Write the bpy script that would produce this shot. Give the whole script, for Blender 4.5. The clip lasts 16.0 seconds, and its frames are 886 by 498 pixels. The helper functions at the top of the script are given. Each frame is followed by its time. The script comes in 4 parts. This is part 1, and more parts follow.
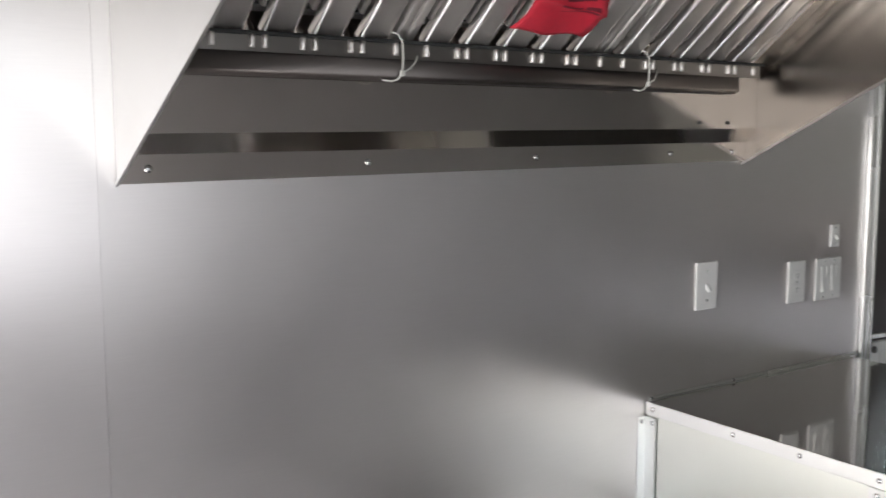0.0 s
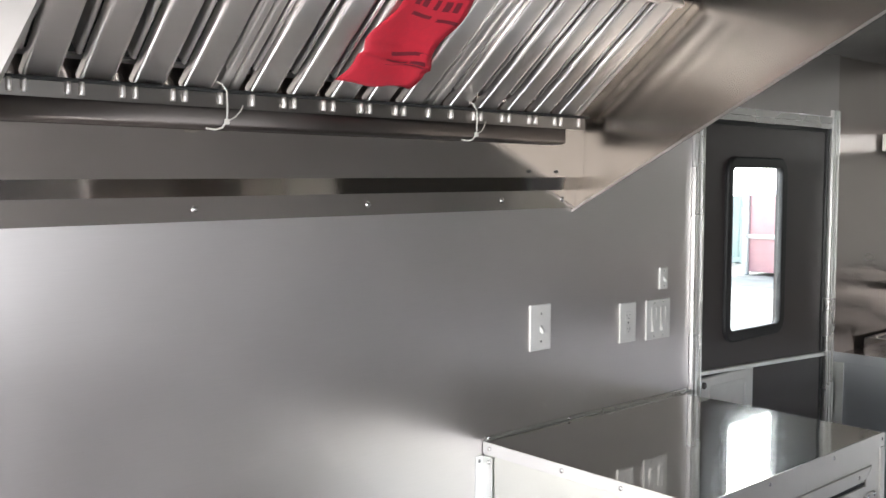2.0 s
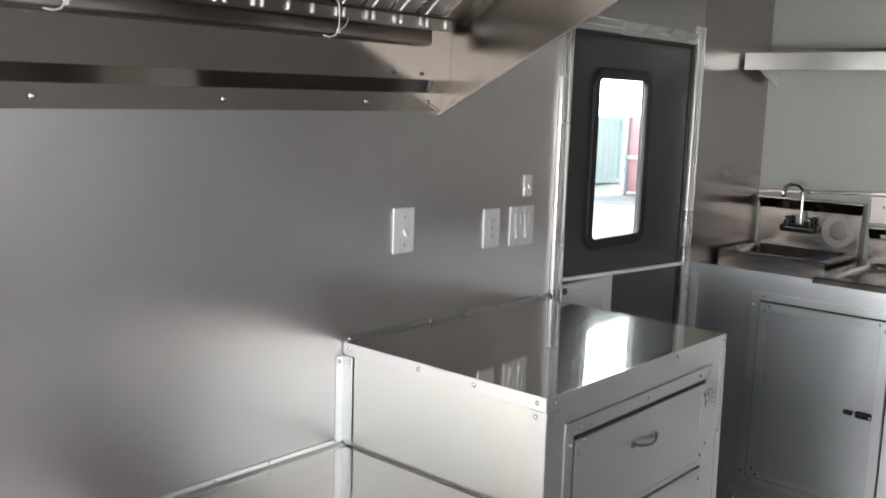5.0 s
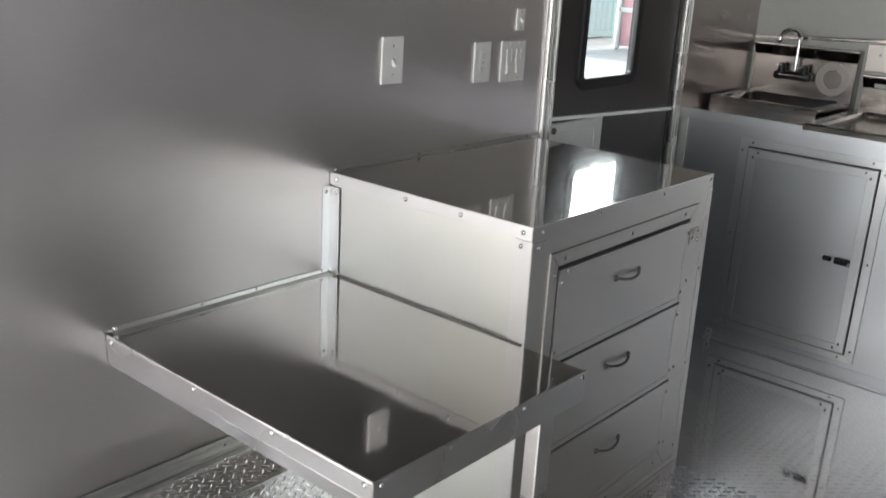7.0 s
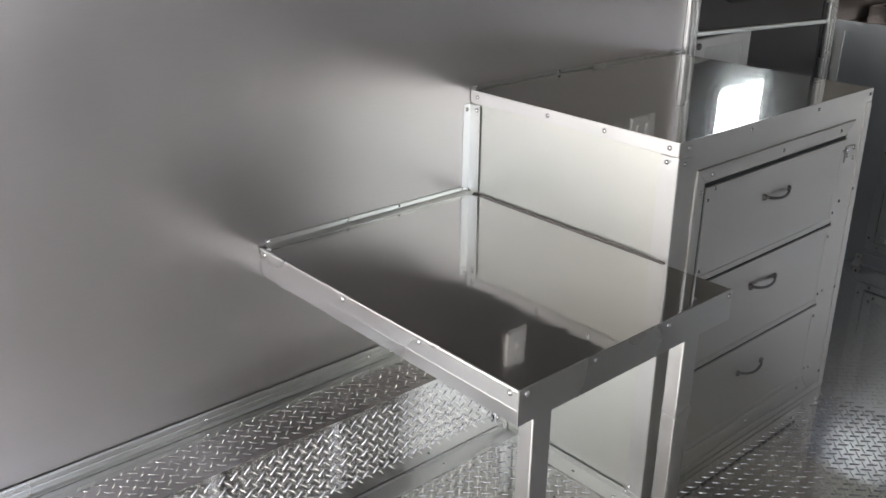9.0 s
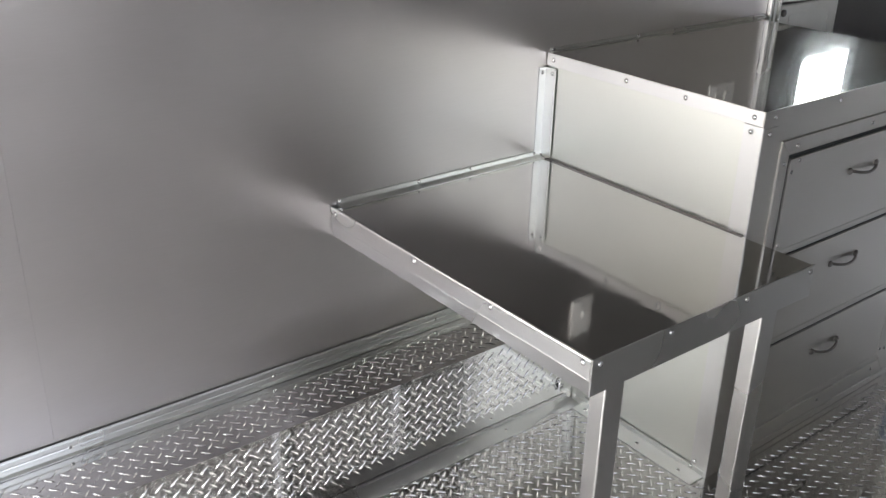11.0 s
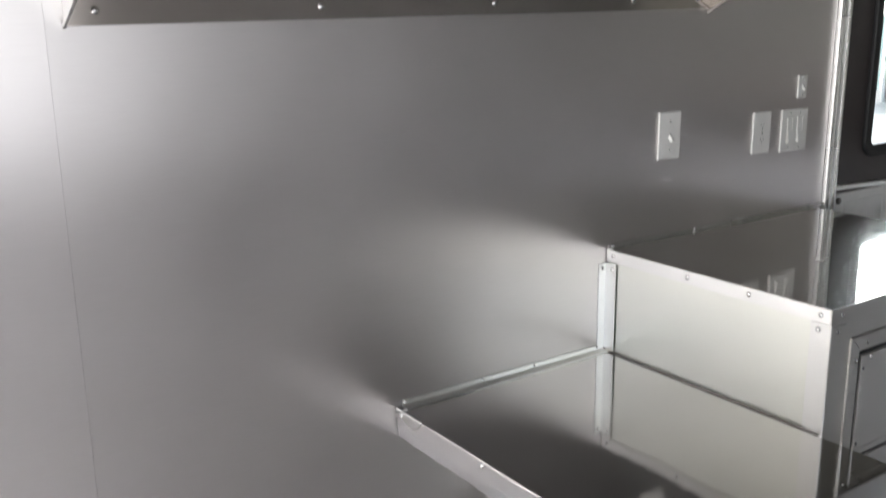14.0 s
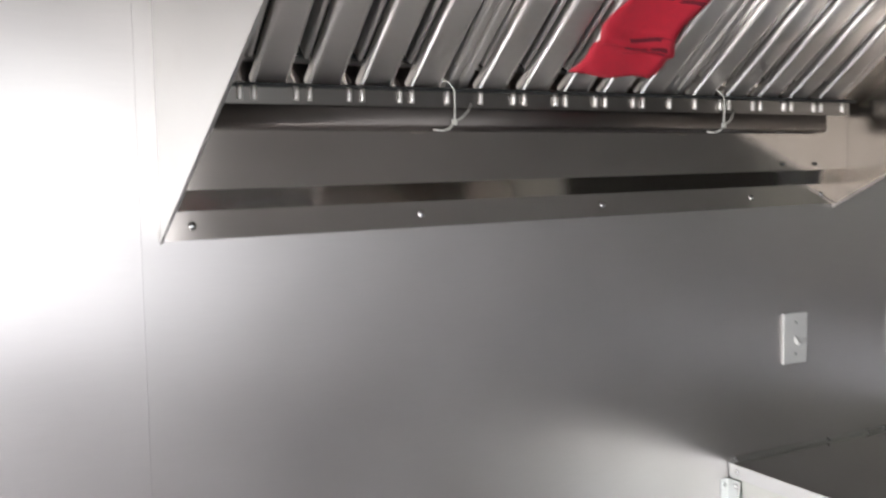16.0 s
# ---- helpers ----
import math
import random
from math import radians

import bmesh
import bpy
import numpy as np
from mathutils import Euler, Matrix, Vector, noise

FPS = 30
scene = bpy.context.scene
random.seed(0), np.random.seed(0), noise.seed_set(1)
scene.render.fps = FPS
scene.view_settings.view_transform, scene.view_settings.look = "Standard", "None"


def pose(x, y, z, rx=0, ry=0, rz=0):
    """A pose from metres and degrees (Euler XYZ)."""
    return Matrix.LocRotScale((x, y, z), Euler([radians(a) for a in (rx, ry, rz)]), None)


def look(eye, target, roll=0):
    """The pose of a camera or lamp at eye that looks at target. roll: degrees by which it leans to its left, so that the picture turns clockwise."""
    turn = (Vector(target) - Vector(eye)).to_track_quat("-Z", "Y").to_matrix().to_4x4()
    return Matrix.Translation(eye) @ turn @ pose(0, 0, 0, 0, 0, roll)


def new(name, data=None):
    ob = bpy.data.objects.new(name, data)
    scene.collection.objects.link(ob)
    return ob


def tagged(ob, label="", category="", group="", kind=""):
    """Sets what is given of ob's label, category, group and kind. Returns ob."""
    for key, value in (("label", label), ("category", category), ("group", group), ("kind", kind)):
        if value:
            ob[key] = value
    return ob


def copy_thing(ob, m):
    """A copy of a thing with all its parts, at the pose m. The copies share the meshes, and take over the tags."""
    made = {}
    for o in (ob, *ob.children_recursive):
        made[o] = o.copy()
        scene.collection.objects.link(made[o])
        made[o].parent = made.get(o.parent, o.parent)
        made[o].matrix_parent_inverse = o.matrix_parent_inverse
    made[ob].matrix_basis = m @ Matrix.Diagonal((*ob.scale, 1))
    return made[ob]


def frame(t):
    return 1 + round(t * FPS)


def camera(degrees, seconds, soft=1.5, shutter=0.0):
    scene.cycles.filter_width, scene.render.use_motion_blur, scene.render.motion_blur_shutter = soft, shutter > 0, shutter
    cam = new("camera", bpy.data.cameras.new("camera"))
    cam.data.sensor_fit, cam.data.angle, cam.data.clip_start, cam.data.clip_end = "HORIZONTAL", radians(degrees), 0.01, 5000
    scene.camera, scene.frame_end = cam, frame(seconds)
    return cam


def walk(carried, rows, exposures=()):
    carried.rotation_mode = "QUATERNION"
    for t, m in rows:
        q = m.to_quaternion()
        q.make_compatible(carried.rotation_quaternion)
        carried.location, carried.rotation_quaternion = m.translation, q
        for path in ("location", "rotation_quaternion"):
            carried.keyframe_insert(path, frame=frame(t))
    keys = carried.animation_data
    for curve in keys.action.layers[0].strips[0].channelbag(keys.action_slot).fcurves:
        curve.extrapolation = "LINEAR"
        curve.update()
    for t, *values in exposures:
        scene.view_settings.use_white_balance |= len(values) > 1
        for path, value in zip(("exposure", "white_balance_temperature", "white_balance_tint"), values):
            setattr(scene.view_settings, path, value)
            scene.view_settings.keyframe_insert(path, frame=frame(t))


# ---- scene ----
cam = camera(50.6, 16.0, shutter=0.5)
PATH = [
    (0, (0.0966, -1.5518, 1.5263), (1.3431, 0.2664, 1.2654), -0.1),
    (0.5, (0.1143, -1.5951, 1.5263), (1.4474, 0.161, 1.2698), 0.4),
    (1, (0.1343, -1.6173, 1.5251), (1.5218, 0.1032, 1.3109), 0.5),
    (1.5, (0.1465, -1.6395, 1.534), (1.5718, 0.0533, 1.3586), 0.6),
    (2, (0.1543, -1.6539, 1.5274), (1.625, 0.0022, 1.3764), 0.1),
    (2.5, (0.1587, -1.655, 1.5307), (1.6472, -0.0144, 1.382), -0.3),
    (3, (0.1643, -1.6694, 1.5263), (1.6739, -0.0466, 1.3875), -0.9),
    (3.2, (0.1698, -1.6761, 1.5318), (1.6916, -0.0666, 1.3886), -1.0),
    (5.3, (0.202, -1.695, 1.4785), (1.857, -0.2697, 1.0823), 2.3),
    (5.5, (0.2042, -1.695, 1.4696), (1.8615, -0.2831, 1.0356), 2.5),
    (6, (0.2042, -1.6939, 1.4585), (1.8637, -0.3152, 0.9368), 3.0),
    (6.5, (0.2031, -1.6961, 1.4452), (1.8515, -0.3363, 0.8447), 3.3),
    (7, (0.1976, -1.6939, 1.433), (1.816, -0.3319, 0.7592), 3.3),
    (7.5, (0.1832, -1.6927, 1.4197), (1.7516, -0.313, 0.6671), 3.1),
    (8, (0.1709, -1.6916, 1.4119), (1.6572, -0.2464, 0.6183), 2.0),
    (8.5, (0.1687, -1.6927, 1.4108), (1.5806, -0.1909, 0.5861), 0.9),
    (9, (0.1643, -1.685, 1.4097), (1.5329, -0.1543, 0.5672), 0.9),
    (9.5, (0.1576, -1.6705, 1.3997), (1.5052, -0.1265, 0.5461), 1.7),
    (10, (0.1565, -1.655, 1.4008), (1.4652, -0.101, 0.505), 2.1),
    (10.2, (0.1554, -1.6561, 1.3997), (1.443, -0.0899, 0.4951), 1.9),
    (12.5, (0.1521, -1.635, 1.3997), (1.3709, -0.0289, 0.4684), 0.9),
    (13, (0.151, -1.6384, 1.4186), (1.3564, 0.0122, 0.5539), -0.0),
    (13.5, (0.1388, -1.6339, 1.453), (1.3553, 0.0844, 0.7481), -0.8),
    (14, (0.1343, -1.6328, 1.4685), (1.3564, 0.1388, 0.9235), -0.7),
    (14.5, (0.1288, -1.6139, 1.4907), (1.342, 0.2009, 1.0889), -0.2),
    (15, (0.1321, -1.5818, 1.4918), (1.292, 0.2819, 1.1555), -0.4),
    (15.5, (0.1598, -1.5396, 1.5307), (1.3209, 0.3286, 1.2299), 0.0),
    (16, (0.212, -1.5318, 1.5529), (1.2554, 0.4185, 1.3764), -1.0),
]
walk(cam, [(t, look(eye, target, roll)) for t, eye, target, roll in PATH],
     exposures=[(0, 0.12), (0.5, 0.42), (1.2, 0.62), (3.2, 0.60), (5.3, 0.31), (7, 0.06), (10, 0.11), (13, 0.10), (14.5, 0.12), (16, 0.24)])

# ---- light ----
world = bpy.data.worlds.new("sky")
scene.world = world
world.use_nodes = True
wn = world.node_tree.nodes
sky = wn.new("ShaderNodeTexSky")
sky.sky_type, sky.sun_disc = "NISHITA", False
sky.sun_elevation, sky.sun_rotation = radians(38), radians(90)
wn["Background"].inputs[1].default_value = 0.15
world.node_tree.links.new(sky.outputs[0], wn["Background"].inputs[0])
sun = new("sun", bpy.data.lights.new("sun", "SUN"))
sun.data.energy, sun.data.angle, sun.data.color = 5.0, radians(1), (1.0, 0.96, 0.9)
sun.matrix_world = look((9, 0, 7), (0, 0, 0))


def window_light(name, eye, target, wide, high, watts, colour):
    """Daylight that comes in through an opening."""
    lamp = new(name, bpy.data.lights.new(name, "AREA"))
    lamp.data.shape, lamp.data.size, lamp.data.size_y = "RECTANGLE", wide, high
    lamp.data.energy, lamp.data.color = watts, colour
    lamp.matrix_world = look(eye, target)
    return lamp


window_light("serving_window_daylight", (-0.325, -2.33, 1.47), (-0.325, 0, 1.47), 2.75, 1.02, 13.4, (0.955, 0.955, 1.0))
window_light("rear_opening_daylight", (-2.74, -1.15, 1.0), (0, -1.15, 1.0), 2.15, 1.92, 84, (0.99, 0.985, 0.965))


# ---- materials ----
def material(name, base, rough, metal=0.0, grain=0.06, grain_scale=(40, 40, 40), blotch=0.08, bump=0.0, bump_scale=(300, 300, 300),
             rough_var=0.06, spec=0.5, aniso=0.0, along=(1, 0, 0), stain=0.0, stain_colour=(0.25, 0.23, 0.2), coat=0.0, coat_rough=0.3):
    """A surface with fine grain, large soft blotches, uneven gloss and a fine relief."""
    m = bpy.data.materials.new(name)
    m.use_nodes = True
    nt = m.node_tree
    n, l = nt.nodes, nt.links
    b = n["Principled BSDF"]
    b.inputs["Metallic"].default_value = metal
    b.inputs["Specular IOR Level"].default_value = spec
    b.inputs["Anisotropic"].default_value = aniso
    b.inputs["Coat Weight"].default_value, b.inputs["Coat Roughness"].default_value = coat, coat_rough
    geo = n.new("ShaderNodeNewGeometry")
    if aniso:
        grain_way = n.new("ShaderNodeCombineXYZ")
        for k in range(3):
            grain_way.inputs[k].default_value = along[k]
        l.new(grain_way.outputs[0], b.inputs["Tangent"])

    def noise_of(scale, detail):
        mp = n.new("ShaderNodeVectorMath")
        mp.operation = "MULTIPLY"
        mp.inputs[1].default_value = scale
        l.new(geo.outputs["Position"], mp.inputs[0])
        t = n.new("ShaderNodeTexNoise")
        t.inputs["Scale"].default_value = 1.0
        t.inputs["Detail"].default_value = detail
        l.new(mp.outputs[0], t.inputs["Vector"])
        return t.outputs["Fac"]

    fine, large = noise_of(grain_scale, 3), noise_of((2.3, 2.3, 2.9), 2)

    def ranged(src, lo, hi):
        r = n.new("ShaderNodeMapRange")
        r.inputs["From Min"].default_value, r.inputs["From Max"].default_value = 0.3, 0.7
        r.inputs["To Min"].default_value, r.inputs["To Max"].default_value = lo, hi
        l.new(src, r.inputs["Value"])
        return r.outputs[0]

    mul = n.new("ShaderNodeMath")
    mul.operation = "MULTIPLY"
    l.new(ranged(fine, 1 - grain, 1 + grain), mul.inputs[0])
    l.new(ranged(large, 1 - blotch, 1 + blotch), mul.inputs[1])
    col = n.new("ShaderNodeMix")
    col.data_type, col.blend_type = "RGBA", "MULTIPLY"
    col.inputs["Factor"].default_value = 1.0
    col.inputs[6].default_value = (*base, 1)
    l.new(mul.outputs[0], col.inputs[7])
    out = col.outputs[2]
    if stain:
        st = noise_of((6, 6, 9), 5)
        mix = n.new("ShaderNodeMix")
        mix.data_type = "RGBA"
        mr = n.new("ShaderNodeMapRange")
        mr.inputs["From Min"].default_value, mr.inputs["From Max"].default_value = 0.56, 0.72
        mr.inputs["To Min"].default_value, mr.inputs["To Max"].default_value = 0, stain
        l.new(st, mr.inputs["Value"])
        l.new(mr.outputs[0], mix.inputs["Factor"])
        l.new(out, mix.inputs[6])
        mix.inputs[7].default_value = (*stain_colour, 1)
        out = mix.outputs[2]
    l.new(out, b.inputs["Base Color"])
    ra = n.new("ShaderNodeMath")
    ra.operation = "ADD"
    l.new(ranged(large, rough - rough_var, rough + rough_var), ra.inputs[0])
    if grain:
        l.new(ranged(fine, -rough_var * 0.4, rough_var * 0.4), ra.inputs[1])
    else:
        ra.inputs[1].default_value = 0.0
    l.new(ra.outputs[0], b.inputs["Roughness"])
    if bump:
        bp = n.new("ShaderNodeBump")
        bp.inputs["Strength"].default_value = bump
        bp.inputs["Distance"].default_value = 0.001
        l.new(noise_of(bump_scale, 3), bp.inputs["Height"])
        l.new(bp.outputs[0], b.inputs["Normal"])
    return m


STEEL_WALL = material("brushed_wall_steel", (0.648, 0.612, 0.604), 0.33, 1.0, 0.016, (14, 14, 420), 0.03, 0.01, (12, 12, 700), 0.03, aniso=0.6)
# the wall steel again, darkened and browned for the shade beyond the door
END_SHEET = material("shaded_wall_steel", (0.47, 0.425, 0.405), 0.30, 1.0, 0.0, (14, 14, 420), 0.05, 0.0, rough_var=0.03, aniso=0.6)
STEEL_HOOD = material("hood_steel", (0.54, 0.49, 0.458), 0.12, 1.0, 0.0, (10, 10, 350), 0.05, 0.0, rough_var=0.03, stain=0.08)
# one hood steel: darkened for the shaded right side, paled for the lit left
HOOD_SHADED = material("shaded_hood_side_steel", (0.30, 0.272, 0.245), 0.22, 1.0, 0.0, (10, 10, 10), 0.05, 0.0, rough_var=0.04)
HOOD_LIT = material("lit_hood_side_steel", (0.80, 0.785, 0.76), 0.30, 1.0, 0.0, (10, 10, 350), 0.04, 0.0, rough_var=0.03, stain=0.10, stain_colour=(0.55, 0.50, 0.45))
STEEL_FILTER = material("filter_steel", (0.95, 0.905, 0.875), 0.47, 1.0, 0.01, (10, 10, 90), 0.06, 0.0, rough_var=0.04, stain=0.04)
STEEL_TOP = material("polished_top_steel", (0.60, 0.58, 0.555), 0.066, 1.0, 0.012, (14, 14, 14), 0.05, 0.7, (6, 6, 6), rough_var=0.035, coat=0.5, coat_rough=0.33)
STEEL_SINK = material("sink_steel", (0.35, 0.32, 0.30), 0.19, 1.0, 0.01, (6, 30, 30), 0.04, 0.0, rough_var=0.04)
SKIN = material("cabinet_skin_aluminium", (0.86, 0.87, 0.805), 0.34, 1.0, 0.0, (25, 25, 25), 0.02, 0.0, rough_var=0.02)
# same aluminium as the side, darkened because the front faces away from the light
SKIN_SHADED = material("shaded_front_aluminium", (0.57, 0.55, 0.52), 0.30, 1.0, 0.0, (4, 4, 60), 0.03, 0.0, rough_var=0.02)
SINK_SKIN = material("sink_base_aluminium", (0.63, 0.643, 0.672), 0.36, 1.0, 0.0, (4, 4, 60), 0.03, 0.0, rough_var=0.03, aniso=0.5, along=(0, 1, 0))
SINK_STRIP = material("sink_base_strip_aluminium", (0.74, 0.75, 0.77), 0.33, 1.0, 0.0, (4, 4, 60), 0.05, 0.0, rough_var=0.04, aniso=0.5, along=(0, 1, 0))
TRIM = material("mill_aluminium_angle", (0.87, 0.87, 0.845), 0.3, 1.0, 0.0, (40, 40, 40), 0.06, 0.0, rough_var=0.05, stain=0.12, stain_colour=(0.45, 0.43, 0.40))
PLATE = material("diamond_plate_aluminium", (0.78, 0.765, 0.75), 0.08, 1.0, 0.02, (55, 55, 55), 0.08, 0.0, rough_var=0.035, stain=0.1)
# lighter than its plate: the treads' highlights are put into the colour
TREAD = material("bright_tread_aluminium", (0.92, 0.91, 0.90), 0.16, 1.0, 0.0, (90, 90, 90), 0.05, 0.0, rough_var=0.05)
FRAME = material("door_frame_aluminium", (0.68, 0.67, 0.655), 0.28, 1.0, 0.0, (40, 40, 8), 0.06, 0.0, rough_var=0.05)
RIVET = material("bright_rivet", (0.60, 0.59, 0.58), 0.2, 1.0, 0.0, rough_var=0.03)
CHROME = material("chrome", (0.8, 0.8, 0.8), 0.05, 1.0, 0.0, rough_var=0.01, blotch=0.0)
LEDGE = material("dull_ledge_steel", (0.44, 0.405, 0.385), 0.36, 1.0, 0.0, (10, 10, 90), 0.08, 0.0, rough_var=0.05)
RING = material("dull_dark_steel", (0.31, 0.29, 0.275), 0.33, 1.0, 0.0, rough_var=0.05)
# base darkened to hold the dark floor that the gutter reflects
GUTTER = material("shaded_gutter_steel", (0.16, 0.142, 0.134), 0.45, 1.0, 0.04, (8, 40, 40), 0.06)
NICKEL = material("dark_nickel", (0.20, 0.185, 0.175), 0.3, 1.0, 0.03)
DOOR_SKIN = material("door_panel_plastic", (0.060, 0.049, 0.048), 0.42, 0.0, 0.12, (260, 260, 260), 0.08, 0.25, (420, 420, 420), 0.05)
RUBBER = material("black_rubber", (0.018, 0.018, 0.019), 0.5, 0.0, 0.1, (120, 120, 120), 0.05, 0.05)
BLACK = material("black_plastic", (0.015, 0.015, 0.016), 0.3, 0.0, 0.05)
WHITE = material("white_plastic", (0.86, 0.84, 0.81), 0.32, 0.0, 0.02, (30, 30, 30), 0.03)
GASKET = material("dark_joint_and_shade", (0.03, 0.03, 0.03), 0.6, 0.0, 0.1)
RED = material("red_tag_paper", (0.62, 0.025, 0.05), 0.55, 0.0, 0.05, (80, 80, 80), 0.06, 0.1, (90, 90, 90))
INK = material("tag_ink", (0.19, 0.016, 0.03), 0.6, 0.0, 0.05)
TIE = material("milky_nylon", (0.75, 0.73, 0.68), 0.35, 0.0, 0.02)
WALL_GREY = material("grey_wall_panel", (0.67, 0.67, 0.70), 0.45, 0.0, 0.03, (40, 40, 40), 0.04)
WALL_DULL = material("dull_wall_panel", (0.50, 0.50, 0.515), 0.45, 0.0, 0.03, (40, 40, 40), 0.04)
PAINT = material("pale_wall_paint", (0.55, 0.555, 0.52), 0.35, 0.0, 0.02, (50, 50, 50), 0.02, 0.03)
CEIL = material("ceiling_sheet", (0.17, 0.165, 0.16), 0.5, 0.0, 0.03, (20, 20, 20), 0.04, 0.03, (60, 60, 60))
# yard ground and red paint are made paler to stand for glare
YARD_GROUND = material("pale_yard_ground", (0.34, 0.355, 0.345), 0.85, 0.0, 0.25, (30, 30, 30), 0.15, 0.4, (60, 60, 60))
MINT = material("mint_container_paint", (0.72, 0.94, 0.88), 0.4, 0.0, 0.03, (1, 8, 1), 0.04)
PALE_RED = material("pale_red_container_paint", (0.78, 0.44, 0.45), 0.4, 0.0, 0.04, (3, 3, 3), 0.06)

GLASS = bpy.data.materials.new("window_glass")
GLASS.use_nodes = True
gb = GLASS.node_tree.nodes["Principled BSDF"]
gb.inputs["Base Color"].default_value = (0.94, 0.97, 0.96, 1)
gb.inputs["Transmission Weight"].default_value, gb.inputs["Roughness"].default_value, gb.inputs["IOR"].default_value = 1.0, 0.0, 1.02


# ---- building helpers ----
def part(name, bm, mat, parent=None, label="", smooth=False):
    """Links a bmesh as one mesh object, under a thing or a part."""
    me = bpy.data.meshes.new(name)
    bmesh.ops.recalc_face_normals(bm, faces=bm.faces[:])
    bm.to_mesh(me)
    bm.free()
    me.materials.append(mat)
    if smooth:
        for p in me.polygons:
            p.use_smooth = True
    ob = new(name, me)
    if parent:
        ob.parent = parent
    if label:
        ob["label"] = label
    return ob


def thing(name, label, category, group="", kind="", at=(0, 0, 0)):
    ob = new(name)
    ob.empty_display_size = 0.1
    ob.location = at
    return tagged(ob, label, category, group, kind)


def bx(x0, x1, y0, y1, z0, z1, bevel=0.0, bm=None, segments=1):
    """A box between the given planes, its edges broken by bevel."""
    bm = bm or bmesh.new()
    m = Matrix.Translation(((x0 + x1) / 2, (y0 + y1) / 2, (z0 + z1) / 2)) @ Matrix.Diagonal((abs(x1 - x0), abs(y1 - y0), abs(z1 - z0), 1))
    vs = bmesh.ops.create_cube(bm, size=1, matrix=m)["verts"]
    if bevel:
        bmesh.ops.bevel(bm, geom=list({e for v in vs for e in v.link_edges}), offset=bevel, segments=segments, affect="EDGES", profile=0.5)
    return bm


def extrude(profile, axis, a, b, bm=None):
    """A closed outline of (u, v) pairs drawn out along an axis from a to b. Along x the pairs are y, z; along y x, z; along z x, y."""
    bm = bm or bmesh.new()

    def place(u, v, w):
        return {"x": (w, u, v), "y": (u, w, v), "z": (u, v, w)}[axis]

    one = [bm.verts.new(place(u, v, a)) for u, v in profile]
    two = [bm.verts.new(place(u, v, b)) for u, v in profile]
    bm.faces.new(one)
    bm.faces.new(two[::-1])
    for i in range(len(profile)):
        j = (i + 1) % len(profile)
        bm.faces.new((one[i], two[i], two[j], one[j]))
    return bm


def angle_profile(u, v, du, dv, t=0.003):
    """An L section with its corner at (u, v) and legs du and dv."""
    su, sv = math.copysign(t, du), math.copysign(t, dv)
    return [(u, v), (u + du, v), (u + du, v + sv), (u + su, v + sv), (u + su, v + dv), (u, v + dv)]


def tube(points, r, seg=8, bm=None, closed=False):
    """A round bar through the points."""
    bm = bm or bmesh.new()
    pts = [Vector(p) for p in points]
    rings = []
    side = None
    for i, p in enumerate(pts):
        d = (pts[min(i + 1, len(pts) - 1)] - pts[max(i - 1, 0)]).normalized()
        if side is None:
            side = d.orthogonal().normalized()
        side = (side - d * side.dot(d)).normalized()
        up = d.cross(side)
        rings.append([bm.verts.new(p + (side * math.cos(a) + up * math.sin(a)) * r) for a in (2 * math.pi * k / seg for k in range(seg))])
    for a, b in zip(rings, rings[1:]):
        for k in range(seg):
            bm.faces.new((a[k], a[(k + 1) % seg], b[(k + 1) % seg], b[k]))
    bm.faces.new(rings[0][::-1])
    bm.faces.new(rings[-1])
    return bm


def rod(p, q, r, seg=16, bm=None):
    return tube([p, q], r, seg, bm)


def lathe(profile, seg=20, bm=None, m=Matrix()):
    """A turned body: (radius, height) pairs round z, then moved by m."""
    bm = bm or bmesh.new()
    rings = [[bm.verts.new(m @ Vector((r * math.cos(a), r * math.sin(a), z))) for a in (2 * math.pi * k / seg for k in range(seg))] for r, z in profile]
    for a, b in zip(rings, rings[1:]):
        for k in range(seg):
            bm.faces.new((a[k], a[(k + 1) % seg], b[(k + 1) % seg], b[k]))
    bm.faces.new(rings[0][::-1])
    bm.faces.new(rings[-1])
    return bm


def mitred_frame(name, u0, u1, v0, v1, left, right, top, bottom, place, thick, mat, parent):
    """Four flat strips round an opening, their ends cut to a mitre; place(u, depth, v) gives the point."""
    a, b, c, d = u0 + left, u1 - right, v0 + bottom, v1 - top
    e = 0.0002
    for quad in (((u0, v0), (a, c), (a, d), (u0, v1)), ((b, c), (u1, v0), (u1, v1), (b, d)), ((u0 + e, v1), (a + e, d), (b - e, d), (u1 - e, v1)), ((u0 + e, v0), (u1 - e, v0), (b - e, c), (a + e, c))):
        bm = bmesh.new()
        low = [bm.verts.new(place(u, 0.0, v)) for u, v in quad]
        top_ = [bm.verts.new(place(u, thick, v)) for u, v in quad]
        bm.faces.new(low)
        f = bm.faces.new(top_[::-1])
        for k in range(4):
            m = (k + 1) % 4
            bm.faces.new((low[k], low[m], top_[m], top_[k]))
        bmesh.ops.bevel(bm, geom=list(f.edges), offset=min(0.0012, thick * 0.45), segments=1, affect="EDGES")
        part(name, bm, mat, parent)


